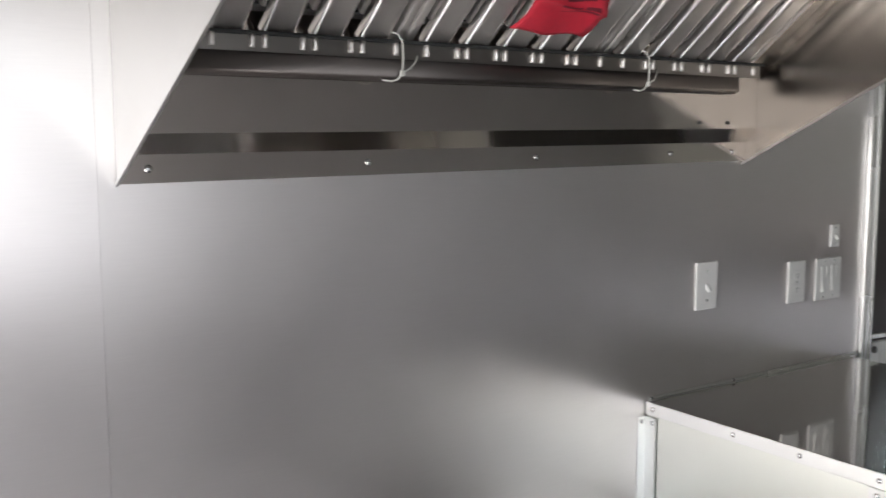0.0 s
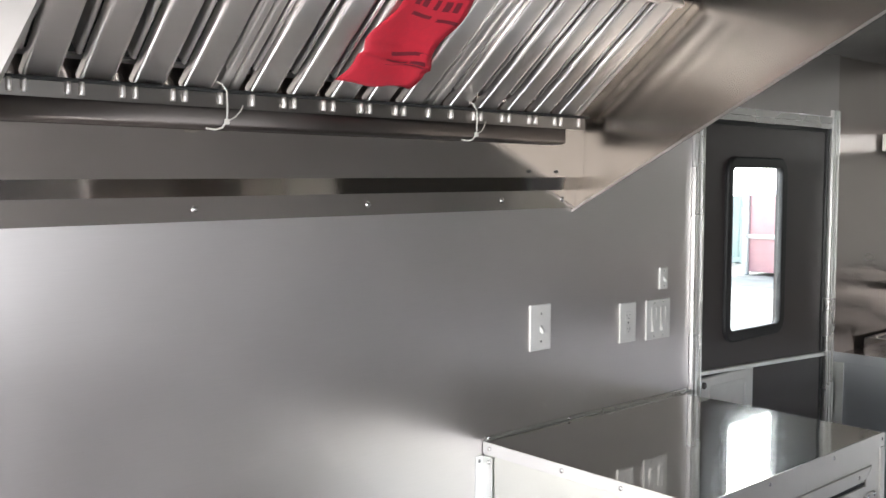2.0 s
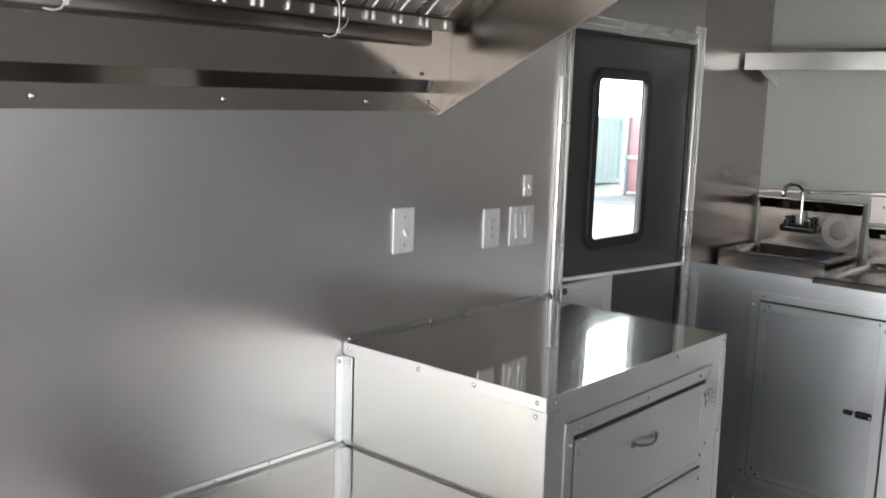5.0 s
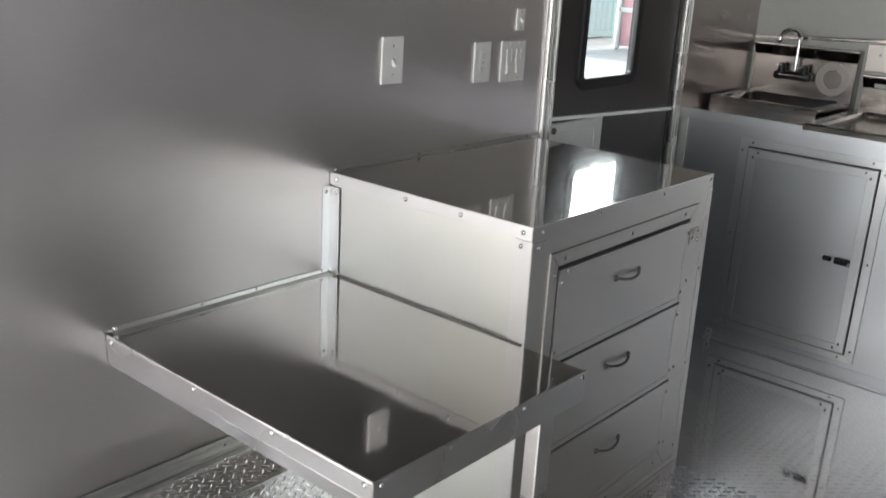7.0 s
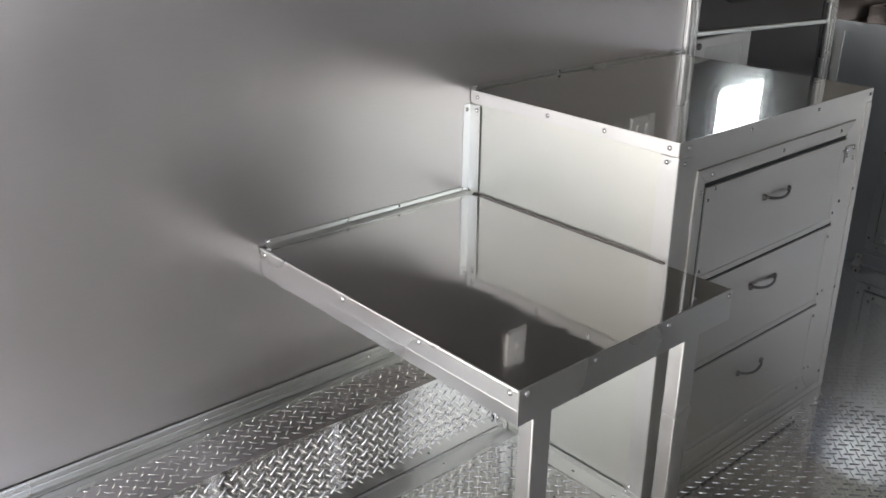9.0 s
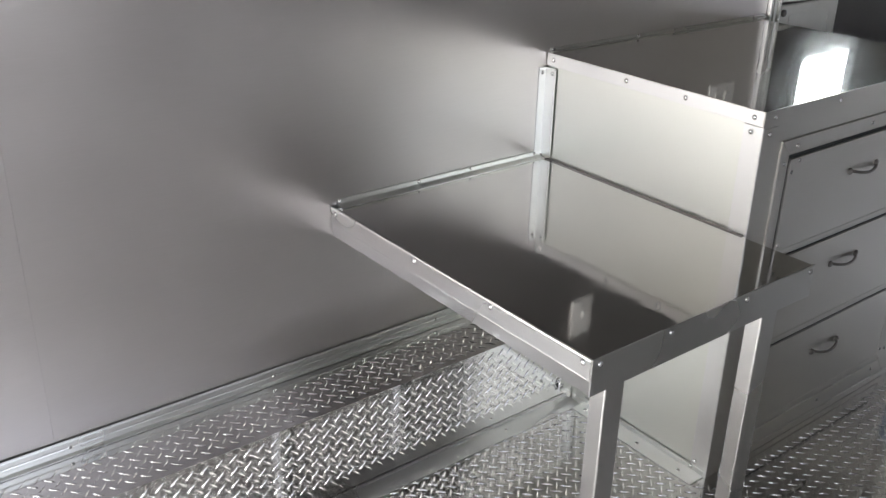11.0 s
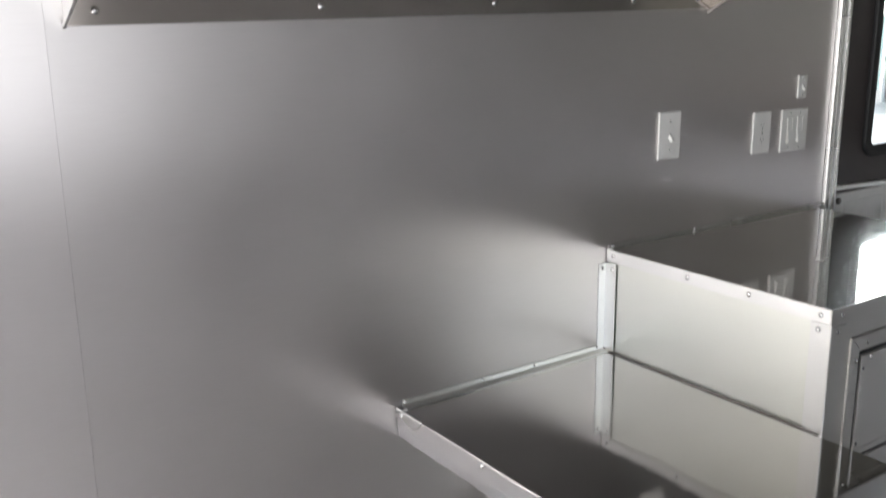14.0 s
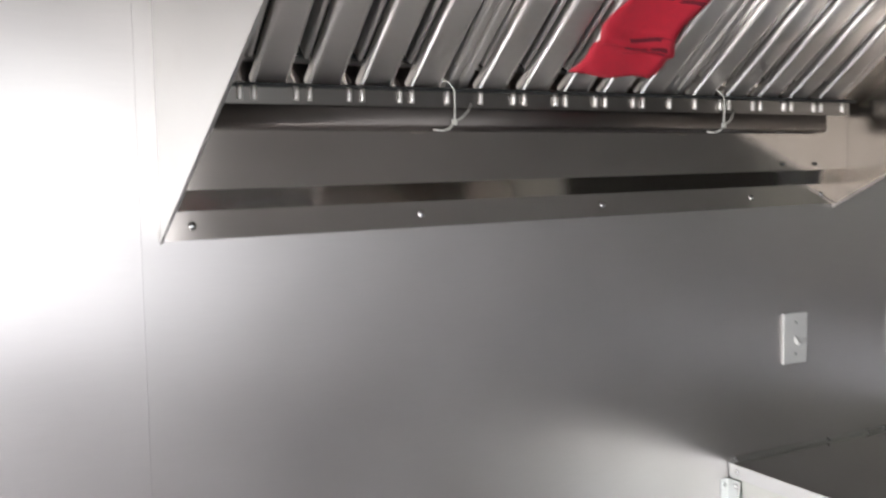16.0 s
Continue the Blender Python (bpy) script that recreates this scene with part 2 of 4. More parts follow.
# one rivet mesh shared by all rivets: a low dome with a small rim, 11 mm across
rivet_bm = lathe([(0.0055, 0), (0.0055, 0.0008), (0.0046, 0.002), (0.0028, 0.0031), (0.0008, 0.0036)], 10)
bmesh.ops.recalc_face_normals(rivet_bm, faces=rivet_bm.faces[:])
RIVET_MESH = bpy.data.meshes.new("rivet")
rivet_bm.to_mesh(RIVET_MESH)
rivet_bm.free()
RIVET_MESH.materials.append(RIVET)
for rp in RIVET_MESH.polygons:
    rp.use_smooth = True
FACING = {"-y": pose(0, 0, 0, 90), "-x": pose(0, 0, 0, 0, -90), "+z": Matrix(), "-z": pose(0, 0, 0, 180), "+x": pose(0, 0, 0, 0, 90)}


def rivet(parent, x, y, z, facing, size=1.0, name="rivet"):
    ob = new(name, RIVET_MESH)
    ob.parent = parent
    ob.matrix_basis = Matrix.Translation((x, y, z)) @ FACING[facing] @ Matrix.Scale(size, 4)
    return ob


# ---- the large structure ----
XW, XE, YS, ZC, T = -2.7, 4.23, -2.3, 2.008, 0.05
SEAM = 0.49
DL, DR, DT = 2.645, 3.594, 1.782  # the door's rough opening in the side wall

wall_north = thing("wall_north", "brushed stainless steel sheet lining of the side wall", "wall", kind="structure")
left = part("sheet", bx(XW - SEAM, -0.0004, -0.0002, T, -0.02, ZC), STEEL_WALL, wall_north)
left.matrix_basis = Matrix.Translation((SEAM, 0, 0)) @ pose(0, 0, 0, 0, 0, -0.6)
part("sheet", bx(SEAM, DL, 0.0, T, -0.02, ZC), STEEL_WALL, wall_north)
part("sheet", bx(DL, DR, 0.0, T, DT, ZC), STEEL_WALL, wall_north)
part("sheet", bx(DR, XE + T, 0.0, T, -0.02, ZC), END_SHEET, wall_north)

wall_east = thing("wall_east", "pale painted end wall behind the sinks", "wall", kind="structure")
part("sheet", bx(XE, XE + T, YS - T, 0.0, -0.02, ZC), PAINT, wall_east)
rail_bm = bx(XE - 0.012, XE, YS, -0.002, 1.146, 1.160, 0.002)
for v in rail_bm.verts:
    v.co.z -= 0.055 * v.co.y  # it climbs away from the side wall
part("rail", rail_bm, STEEL_SINK, wall_east)

wall_south = thing("wall_south", "grey lined wall with a wide serving window", "wall", kind="structure")
for x0, x1, z0, z1 in ((XW, -1.7, -0.02, ZC), (1.05, XE, -0.02, ZC), (-1.7, 1.05, -0.02, 0.96), (-1.7, 1.05, 1.98, ZC)):
    part("sheet", bx(x0, x1, YS - T, YS, z0, z1), WALL_DULL if x0 > 1 else WALL_GREY, wall_south)
wall_west = thing("wall_west", "steel lined end wall with a wide rear opening", "wall", kind="structure")
for y0, y1, z0, z1 in ((YS, -2.225, -0.02, ZC), (-0.075, 0, -0.02, ZC), (-2.225, -0.075, -0.02, 0.04), (-2.225, -0.075, 1.96, ZC)):
    part("sheet", bx(XW - T, XW, y0, y1, z0, z1), STEEL_WALL, wall_west)
ceiling = part("ceiling", bx(XW - T, XE + T, YS - T, T, ZC, ZC + T), CEIL)
tagged(ceiling, "dull dark grey sheet ceiling", "ceiling", kind="structure")


# diamond plate: one sheet and its raised tread bars
def tread_mesh(name, place, u0, u1, v0, v1, keep=None, pitch=0.031, height=0.0025):
    """Raised lozenge bars in the usual crossed pattern over a rectangle; place(u, v, h) gives the point."""
    verts, faces = [], []
    length, width = 0.0150, 0.0021
    outline = [(-1, 0), (-0.55, -0.75), (0, -1), (0.55, -0.75), (1, 0), (0.55, 0.75), (0, 1), (-0.55, 0.75)]
    nu, nv = int((u1 - u0) / (pitch / 2)), int((v1 - v0) / (pitch / 2))
    for i in range(nu):
        for j in range(nv):
            if (i + j) % 2:
                continue
            u, v = u0 + (i + 0.7) * pitch / 2, v0 + (j + 0.7) * pitch / 2
            if keep and not keep(u, v):
                continue
            a = radians(45 if i % 2 else -45) + random.uniform(-0.03, 0.03)
            c, s = math.cos(a), math.sin(a)
            first = len(verts)
            for scale, h in ((1.0, 0.0), (0.45, height)):
                for p, q in outline:
                    p, q = p * length * (scale if h == 0 else 0.78), q * width * scale
                    verts.append(place(u + p * c - q * s, v + p * s + q * c, h))
            for k in range(8):
                m = (k + 1) % 8
                faces.append((first + k, first + m, first + 8 + m, first + 8 + k))
            faces.append(tuple(first + 8 + k for k in range(8)))
    me = bpy.data.meshes.new(name)
    me.from_pydata(verts, [], faces)
    bmx = bmesh.new()
    bmx.from_mesh(me)
    bmesh.ops.recalc_face_normals(bmx, faces=bmx.faces[:])
    bmx.to_mesh(me)
    bmx.free()
    me.materials.append(TREAD)
    for p in me.polygons:
        p.use_smooth = True
    return me


floor = thing("floor", "bright aluminium diamond plate floor, scuffed and reflective", "floor", kind="structure")
FS = 2.606  # the joint between the two plates; the one before the sinks has much lower treads
part("floor_sheet", bx(XW, FS - 0.0012, YS, 0, -0.02, 0.0), PLATE, floor)
part("floor_sheet", bx(FS, XE, YS, 0, -0.02, -0.0008), PLATE, floor)
for x0, x1, lift, high in ((-0.4, FS - 0.006, -0.0002, 0.0025), (FS + 0.006, 3.6, -0.001, 0.0006)):
    ob = new("tread_relief", tread_mesh("tread_relief", lambda u, v, h: (u, v, h + lift), x0, x1, -2.2, -0.22,
                                      lambda u, v: not (1.74 < u < 2.62 and v > -0.645), height=high))
    ob.parent = floor
    ob["kind"] = "stuff"

# ---- wheel well cover along the side wall ----
WX0, WY, WZ = -1.2, -0.178, 0.238
# a ridged angle: a flat foot, then two shallow ribs up the wall
RIDGED = [(-0.0035, WZ + 0.001), (-0.0165, WZ + 0.001), (-0.0165, WZ + 0.0035), (-0.0095, WZ + 0.0045)]
for k in range(2):
    z = WZ + 0.006 + 0.0145 * k
    RIDGED += [(-0.0068, z), (-0.0078, z + 0.002), (-0.0078, z + 0.0115), (-0.0066, z + 0.0135)]
RIDGED += [(-0.0055, WZ + 0.0355), (-0.0035, WZ + 0.0355)]
well = thing("wheel_well_cover", "boxed wheel well cover of bright diamond plate along the wall", "wheel well")
part("cover_sheet", extrude([(-0.003, 0.0), (-0.003, WZ), (WY, WZ), (WY, 0.0)], "x", WX0, 1.755), PLATE, well)
ob = new("tread_relief", tread_mesh("tread_relief", lambda u, v, h: (u, v, WZ - 0.0002 + h), WX0, 1.75, WY + 0.012, -0.035, height=0.0019))
ob.parent = well
ob["kind"] = "stuff"
ob = new("tread_relief", tread_mesh("tread_relief", lambda u, v, h: (u, WY + 0.0002 - h, v), WX0, 1.74, 0.035, WZ - 0.012))
ob.parent = well
ob["kind"] = "stuff"
part("wall_angle", extrude(RIDGED, "x", WX0, 1.755), TRIM, well, "ridged mill aluminium angle along the wall")
part("floor_angle", extrude(angle_profile(WY - 0.0015, 0.001, -0.056, 0.010), "x", WX0, 1.735), FRAME, well, "mill aluminium angle along the floor")
part("corner_angle", extrude(angle_profile(1.7555, WY - 0.001, -0.024, -0.02), "z", 0.028, 0.21), TRIM, well)
for rx in (0.15, 0.515, 0.965, 1.42):
    rivet(well, rx, -0.0085, WZ + 0.020, "-y", 0.7)
bracket = part("corner_bracket", bx(1.700, 1.752, WY - 0.009, WY - 0.003, 0.026, 0.062, 0.002), CHROME, well, "small bright corner bracket")
for bxx, bz in ((1.712, 0.045), (1.738, 0.050)):
    rivet(bracket, bxx, WY - 0.009, bz, "-y", 1.0)
for rx in (0.6, 1.05, 1.5):
    rivet(well, rx, WY - 0.030, 0.0042, "+z", 0.8)

# ---- side door ----
door = thing("door_1", "closed dark plastic faced side door in an aluminium frame", "door", kind="structure")
F0, F1, FT = 2.705, 3.535, 1.737


def jamb(x0, x1, top, ribs):
    """An upright of the frame: a flat strip with raised beads along it."""
    strip = part("door_frame", bx(x0, x1, -0.007, 0.045, 0, top), FRAME, door, "ribbed aluminium jamb")
    for x in ribs:
        part("bead", extrude([(x - 0.004, -0.0068), (x - 0.003, -0.0125), (x + 0.003, -0.0125), (x + 0.004, -0.0068)], "z", 0, top - 0.002), FRAME, strip)


jamb(2.647, F0, 1.772, (2.652, 2.670, 2.698))
jamb(F1, 3.592, 1.806, (3.541, 3.560, 3.586))
part("door_frame", bx(F0 + 0.0005, F1 - 0.0005, -0.005, 0.045, FT, 1.755), FRAME, door)
part("door_frame", bx(F0 + 0.0005, F1 - 0.0005, -0.009, 0.045, 1.757, 1.778), FRAME, door)
part("seal", bx(F1 - 0.022, F1 - 0.002, 0.004, 0.03, 0.0, FT, 0.004), RUBBER, door)
part("seal", bx(F0, F1, 0.006, 0.03, FT - 0.014, FT, 0.003), RUBBER, door)


def rounded(x0, x1, z0, z1, r, n=7):
    pts = []
    for cx, cz, a0 in ((x1 - r, z1 - r, 0), (x0 + r, z1 - r, 90), (x0 + r, z0 + r, 180), (x1 - r, z0 + r, 270)):
        pts += [(cx + r * math.cos(radians(a0 + 90 * k / n)), cz + r * math.sin(radians(a0 + 90 * k / n))) for k in range(n + 1)]
    return pts


def ring(outer, inner, y0, y1, bm=None):
    """A flat frame between two outlines with the same number of points, from y0 to y1."""
    bm = bm or bmesh.new()
    loops = [[bm.verts.new((x, y, z)) for x, z in o] for o, y in ((outer, y0), (inner, y0), (inner, y1), (outer, y1))]
    n = len(outer)
    for a, b in zip(loops, loops[1:] + loops[:1]):
        for k in range(n):
            bm.faces.new((a[k], a[(k + 1) % n], b[(k + 1) % n], b[k]))
    return bm


WIN = rounded(2.879, 3.191, 1.051, 1.586, 0.02)
WIN_OUT = rounded(2.846, 3.226, 1.012, 1.622, 0.055)


def square_out(x0, x1, z0, z1, n=7):
    """The outline of a rectangle with as many points as rounded() gives."""
    pts = []
    for cx, cz in ((x1, z1), (x0, z1), (x0, z0), (x1, z0)):
        pts += [(cx, cz)] * (n + 1)
    return pts


def leaf_upper():
    """The upper leaf, with the window's hole in it."""
    bm = ring(square_out(F0 + 0.001, F1 - 0.024, 0.912, FT - 0.015), rounded(2.848, 3.224, 1.014, 1.620, 0.053), 0.008, 0.04)
    bmesh.ops.remove_doubles(bm, verts=bm.verts[:], dist=1e-5)
    return bm


leaf = part("door_leaf", leaf_upper(), DOOR_SKIN, door, "dark brown-grey textured door panel")
part("lower_panel", bx(3.032, F1 - 0.024, 0.006, 0.0335, 0.02, 0.9155), DOOR_SKIN, door)
part("lower_panel", bx(F0 + 0.002, 3.0315, 0.006, 0.04, 0.02, 0.2985), DOOR_SKIN, door)
part("threshold", bx(F0, F1, -0.006, 0.045, -0.02, 0.019, 0.003), FRAME, door)
part("door_edge", bx(F1 - 0.0235, F1 - 0.0005, 0.031, 0.044, 0.02, FT), RUBBER, door)
rail_bm = bx(F0 + 0.001, F1 - 0.004, -0.004, 0.035, 0.926, 0.940, 0.002)
for v in rail_bm.verts:
    v.co.z -= 0.042 * (v.co.x - F0)
part("rail", rail_bm, TRIM, door, "aluminium cross rail between the two leaves")
latch_plate = part("latch_cover", bx(F0 + 0.002, 3.028, -0.004, 0.04, 0.30, 0.914, 0.003), WHITE, door, "white latch cover plate")
part("latch_inset", ring(rounded(2.76, 2.985, 0.5, 0.885, 0.012), rounded(2.772, 2.973, 0.512, 0.873, 0.01), -0.0075, -0.003), WHITE, latch_plate)
part("key_cylinder", lathe([(0.011, 0), (0.011, 0.006), (0.007, 0.009), (0.002, 0.009)], 14, m=Matrix.Translation((2.726, -0.004, 0.893)) @ FACING["-y"]), NICKEL, latch_plate)
gasket = part("window_gasket", ring(WIN_OUT, WIN, -0.006, 0.014), RUBBER, leaf, "black rubber window gasket")
gm = gasket.modifiers.new("bevel", "BEVEL")
gm.width, gm.segments, gm.limit_method = 0.006, 3, "ANGLE"
pane = part("pane", bx(2.87, 3.20, 0.007, 0.010, 1.04, 1.59), GLASS, leaf)
pane.visible_shadow = False

# ---- exhaust hood ----
HX0, HX1, HB = 0.52, 2.087, 1.453
HOUT = 1.0
hood = thing("exhaust_hood", "stainless steel exhaust hood with baffle filters fixed to the wall", "exhaust hood")


LEFT_EDGE, RIGHT_EDGE = (1.449, 0.495), (1.456, 0.510)  # height at the wall and rise for each metre out


def hood_side(x0, x1, edge):
    top = ZC - 0.002
    prof = [(-0.001, edge[0]), (-HOUT, edge[0] + edge[1] * HOUT), (-HOUT, top), (-0.001, top)]
    return extrude(prof, "x", x0, x1)


def hood_hem(x0, x1, edge):
    z0, z1 = edge[0], edge[0] + edge[1] * HOUT
    return extrude([(-0.002, z0), (-HOUT, z1), (-HOUT, z1 + 0.007), (-0.002, z0 + 0.007)], "x", x0, x1)


part("side_panel", hood_side(HX0, HX0 + 0.0025, LEFT_EDGE), HOOD_LIT, hood)
part("side_panel", hood_side(HX1 - 0.0025, HX1, RIGHT_EDGE), HOOD_SHADED, hood)
# right hem in darker steel, to keep its reflection dim
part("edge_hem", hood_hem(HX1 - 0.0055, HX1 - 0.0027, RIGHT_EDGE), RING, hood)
part("edge_hem", hood_hem(HX0 - 0.003, HX0, LEFT_EDGE), HOOD_LIT, hood)
# folded back panel: a flange on the wall, a sloping step, then an upright sheet; it hangs a little higher at one end
RISE = 0.0097
BACK = [(-0.004, HB), (-0.012, HB), (-0.012, HB + 0.047), (-0.0405, HB + 0.081), (-0.0405, 1.98), (-0.036, 1.98), (-0.036, HB + 0.085), (-0.004, HB + 0.050)]
back_bm = extrude(BACK, "x", HX0 + 0.003, HX1 - 0.003)
for v in back_bm.verts:
    v.co.z += RISE * (v.co.x - HX0)
part("back_panel", back_bm, STEEL_HOOD, hood)
part("front_panel", bx(HX0, HX1, -HOUT - 0.003, -HOUT, 1.945, ZC - 0.002), STEEL_HOOD, hood)
for hx in (0.568, 0.982, 1.393, 1.808, 2.033):
    rivet(hood, hx, -0.0122, HB + 0.0235 + RISE * (hx - HX0), "-y", 1.3)
for hx in (1.873, 1.975):
    part("screw", lathe([(0.0045, 0), (0.004, 0.004), (0.0015, 0.006)], 10, m=Matrix.Translation((hx, -0.0408, 1.562)) @ FACING["-y"]), GASKET, hood, "small dark screw")
# grease gutter under the filters
GUT = [(-0.0415, 1.690), (-0.0415, 1.631), (-0.052, 1.630)]
GUT += [(-0.056 - 0.0185 * math.sin(radians(a)), 1.640 - 0.009 * math.cos(radians(a))) for a in range(10, 91, 10)]
GUT += [(-0.0738, 1.690)]
gut_bm = extrude(GUT, "x", HX0 + 0.075, HX1 - 0.115)
for f in gut_bm.faces:
    f.smooth = len(f.verts) == 4 and f.calc_center_median().y < -0.053
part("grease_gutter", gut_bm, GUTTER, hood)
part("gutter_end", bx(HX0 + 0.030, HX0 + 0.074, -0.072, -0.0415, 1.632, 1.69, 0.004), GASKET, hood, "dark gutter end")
part("filter_rail", rod((HX0 + 0.004, -0.080, 1.6985), (HX1 - 0.03, -0.080, 1.7015), 0.0036, 8), GASKET, hood, "thin dark filter rail")

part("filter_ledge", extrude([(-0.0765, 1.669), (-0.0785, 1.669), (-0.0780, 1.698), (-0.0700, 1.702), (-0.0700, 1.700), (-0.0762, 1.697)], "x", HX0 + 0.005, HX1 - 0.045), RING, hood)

# baffle filters: they lie on the rail and lean out and up
SLOPE = math.atan2(0.80, 1.0)
FILTER_L = 0.39


def on_slope(y, z):
    """A place in the hood, given by y and z, in the filter's own slope and face directions."""
    dy, dz = y + 0.062, z - 1.716
    return -math.cos(SLOPE) * dy + math.sin(SLOPE) * dz, -math.sin(SLOPE) * dy - math.cos(SLOPE) * dz


def baffle_filter(wide):
    """One filter, its base edge along x at the origin; local y runs up the slope, z out of its face."""
    f = thing("baffle_filter", "stainless baffle grease filter leaning in the hood", "grease filter", "filters in the hood")
    rim = 0.020
    part("frame_rail", bx(0, wide, 0.0, 0.010, -0.036, -0.030), STEEL_FILTER, f)
    part("frame_rail", bx(0, wide, FILTER_L - 0.016, FILTER_L, -0.012, 0.016, 0.003), STEEL_FILTER, f)
    part("frame_side", bx(0, rim, -0.03, FILTER_L - 0.016, -0.03, 0.008, 0.005, segments=2), STEEL_FILTER, f)
    part("frame_side", bx(wide - rim, wide, -0.03, FILTER_L - 0.016, -0.03, 0.008, 0.005, segments=2), STEEL_FILTER, f)
    # added black sheet, standing for the shade deep between the baffles
    part("dark_gap_sheet", bx(rim, wide - rim, 0.0, FILTER_L - 0.016, -0.042, -0.038), GASKET, f)
    n = 5
    pitch = (wide - 2 * rim) / n
    w, high, r = pitch * 0.62, 0.017, 0.0095
    shape = [(-w / 2, -0.005)]
    for cx, a0 in ((-w / 2 + r, 180), (w / 2 - r, 90)):
        shape += [(cx + r * math.cos(radians(a0 - 15 * k)), high - r + r * math.sin(radians(a0 - 15 * k))) for k in range(7)]
    shape += [(w / 2, -0.005), (w / 2 - 0.0015, -0.005), (w / 2 - 0.0015, high - 0.002), (-w / 2 + 0.0015, high - 0.002), (-w / 2 + 0.0015, -0.005)]

    def shaded(bm):
        """Smooth the small round edges and leave the flats crisp."""
        for face in bm.faces:
            face.smooth = len(face.verts) == 4
        for e in bm.edges:
            e.smooth = e.calc_face_angle(0.0) < radians(25)
        return bm

    for i in range(n):
        cx = rim + (i + 0.5) * pitch
        part("baffle", shaded(extrude([(cx + u, v) for u, v in shape], "y", -0.012, FILTER_L - 0.006)), STEEL_FILTER, f)
        # bars shaped in place of the ridges' bright reflections in the ledge
        for du in (-0.33 * pitch, 0.42 * pitch):
            pts = [(-0.0805, 1.6965), (-0.0815, 1.690), (-0.0815, 1.680), (-0.0805, 1.6755)]
            part("ridge_glint", tube([(cx + du, *on_slope(y, z)) for y, z in pts], 0.0048, 10), STEEL_FILTER, f, smooth=True)
    for i in range(n + 1):
        cx = min(max(rim + i * pitch, rim + 0.006), wide - rim - 0.006) + 0.005
        rear = [(cx - 0.005, -0.028)] + [(cx - math.cos(math.pi * k / 8) * 0.005, 0.002 + math.sin(math.pi * k / 8) * 0.005) for k in range(9)] + [(cx + 0.005, -0.028)]
        part("rear_baffle", shaded(extrude(rear, "y", 0.046, FILTER_L - 0.01)), STEEL_FILTER, f)
    return f


fw = (HX1 - HX0 - 0.05) / 3
lean = Matrix(((1, 0, 0, 0), (0, -math.cos(SLOPE), -math.sin(SLOPE), 0), (0, math.sin(SLOPE), -math.cos(SLOPE), 0), (0, 0, 0, 1)))
one = baffle_filter(fw - 0.004)
one.matrix_basis = Matrix.Translation((HX0 + 0.008, -0.062, 1.716)) @ lean
for k in (1, 2):
    copy_thing(one, Matrix.Translation((HX0 + 0.008 + k * fw, -0.062, 1.716)) @ lean)


fx = HX0 + 0.008 + 3 * fw - 0.003
filler = part("filter_filler", bx(fx, HX1 - 0.0028, -0.02, FILTER_L, -0.030, 0.004, 0.003), HOOD_SHADED, hood)
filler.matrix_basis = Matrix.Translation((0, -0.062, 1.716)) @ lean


def on_filter(x, s, out):
    """A point on the filters' face: along x, s metres up the slope, out metres off it."""
    return lean @ Vector((0, s, out)) + Vector((x, -0.062, 1.716))


def on_tag(s, w, lift=0.0):
    """A point of the tag: s runs up it, w across; it waves, and is folded a third of the way up."""
    fold = 0.015 * max(0.0, 1 - abs(s - 0.36 + 0.08 * w) / 0.07)
    out = 0.027 + lift + 0.004 * math.sin(s * 9) + 0.010 * s * s + 0.005 * math.sin(6 * w + 3 * s) + fold
    x = 1.225 + 0.028 * s + 0.006 * math.sin(s * 11) + w * (0.155 + 0.042 * (1 - s))
    return on_filter(x, 0.062 + 0.27 * s - 0.012 * w * (1 - s) + 0.004 * math.sin(9 * w), out)


def tag_patch(s0, s1, w0, w1, rows, columns, lift=0.0):
    bm = bmesh.new()
    grid = [[bm.verts.new(on_tag(s0 + (s1 - s0) * k / rows, w0 + (w1 - w0) * i / columns, lift)) for i in range(columns + 1)] for k in range(rows + 1)]
    for a, b in zip(grid, grid[1:]):
        for i in range(columns):
            bm.faces.new((a[i], a[i + 1], b[i + 1], b[i]))
    return bm


tag = part("red_tag", tag_patch(0, 1, 0, 1, 30, 10), RED, smooth=True)
tagged(tag, "creased red paper tag tucked over the filter baffles", "tag")
sm = tag.modifiers.new("thickness", "SOLIDIFY")
sm.thickness = 0.0006
for s0, w0, w1, high in ((0.235, 0.42, 0.92, 0.028), (0.285, 0.38, 0.66, 0.028), (0.285, 0.70, 0.90, 0.028), (0.345, 0.42, 0.95, 0.02), (0.69, 0.28, 0.58, 0.035), (0.67, 0.67, 0.96, 0.035),
                         (0.79, 0.20, 0.29, 0.10), (0.79, 0.33, 0.42, 0.10), (0.79, 0.51, 0.57, 0.10), (0.79, 0.63, 0.72, 0.10), (0.79, 0.76, 0.84, 0.10)):
    part("printed_line", tag_patch(s0, s0 + high, w0, w1, 2, 6, 0.0012), INK, tag, "unreadable dark print")

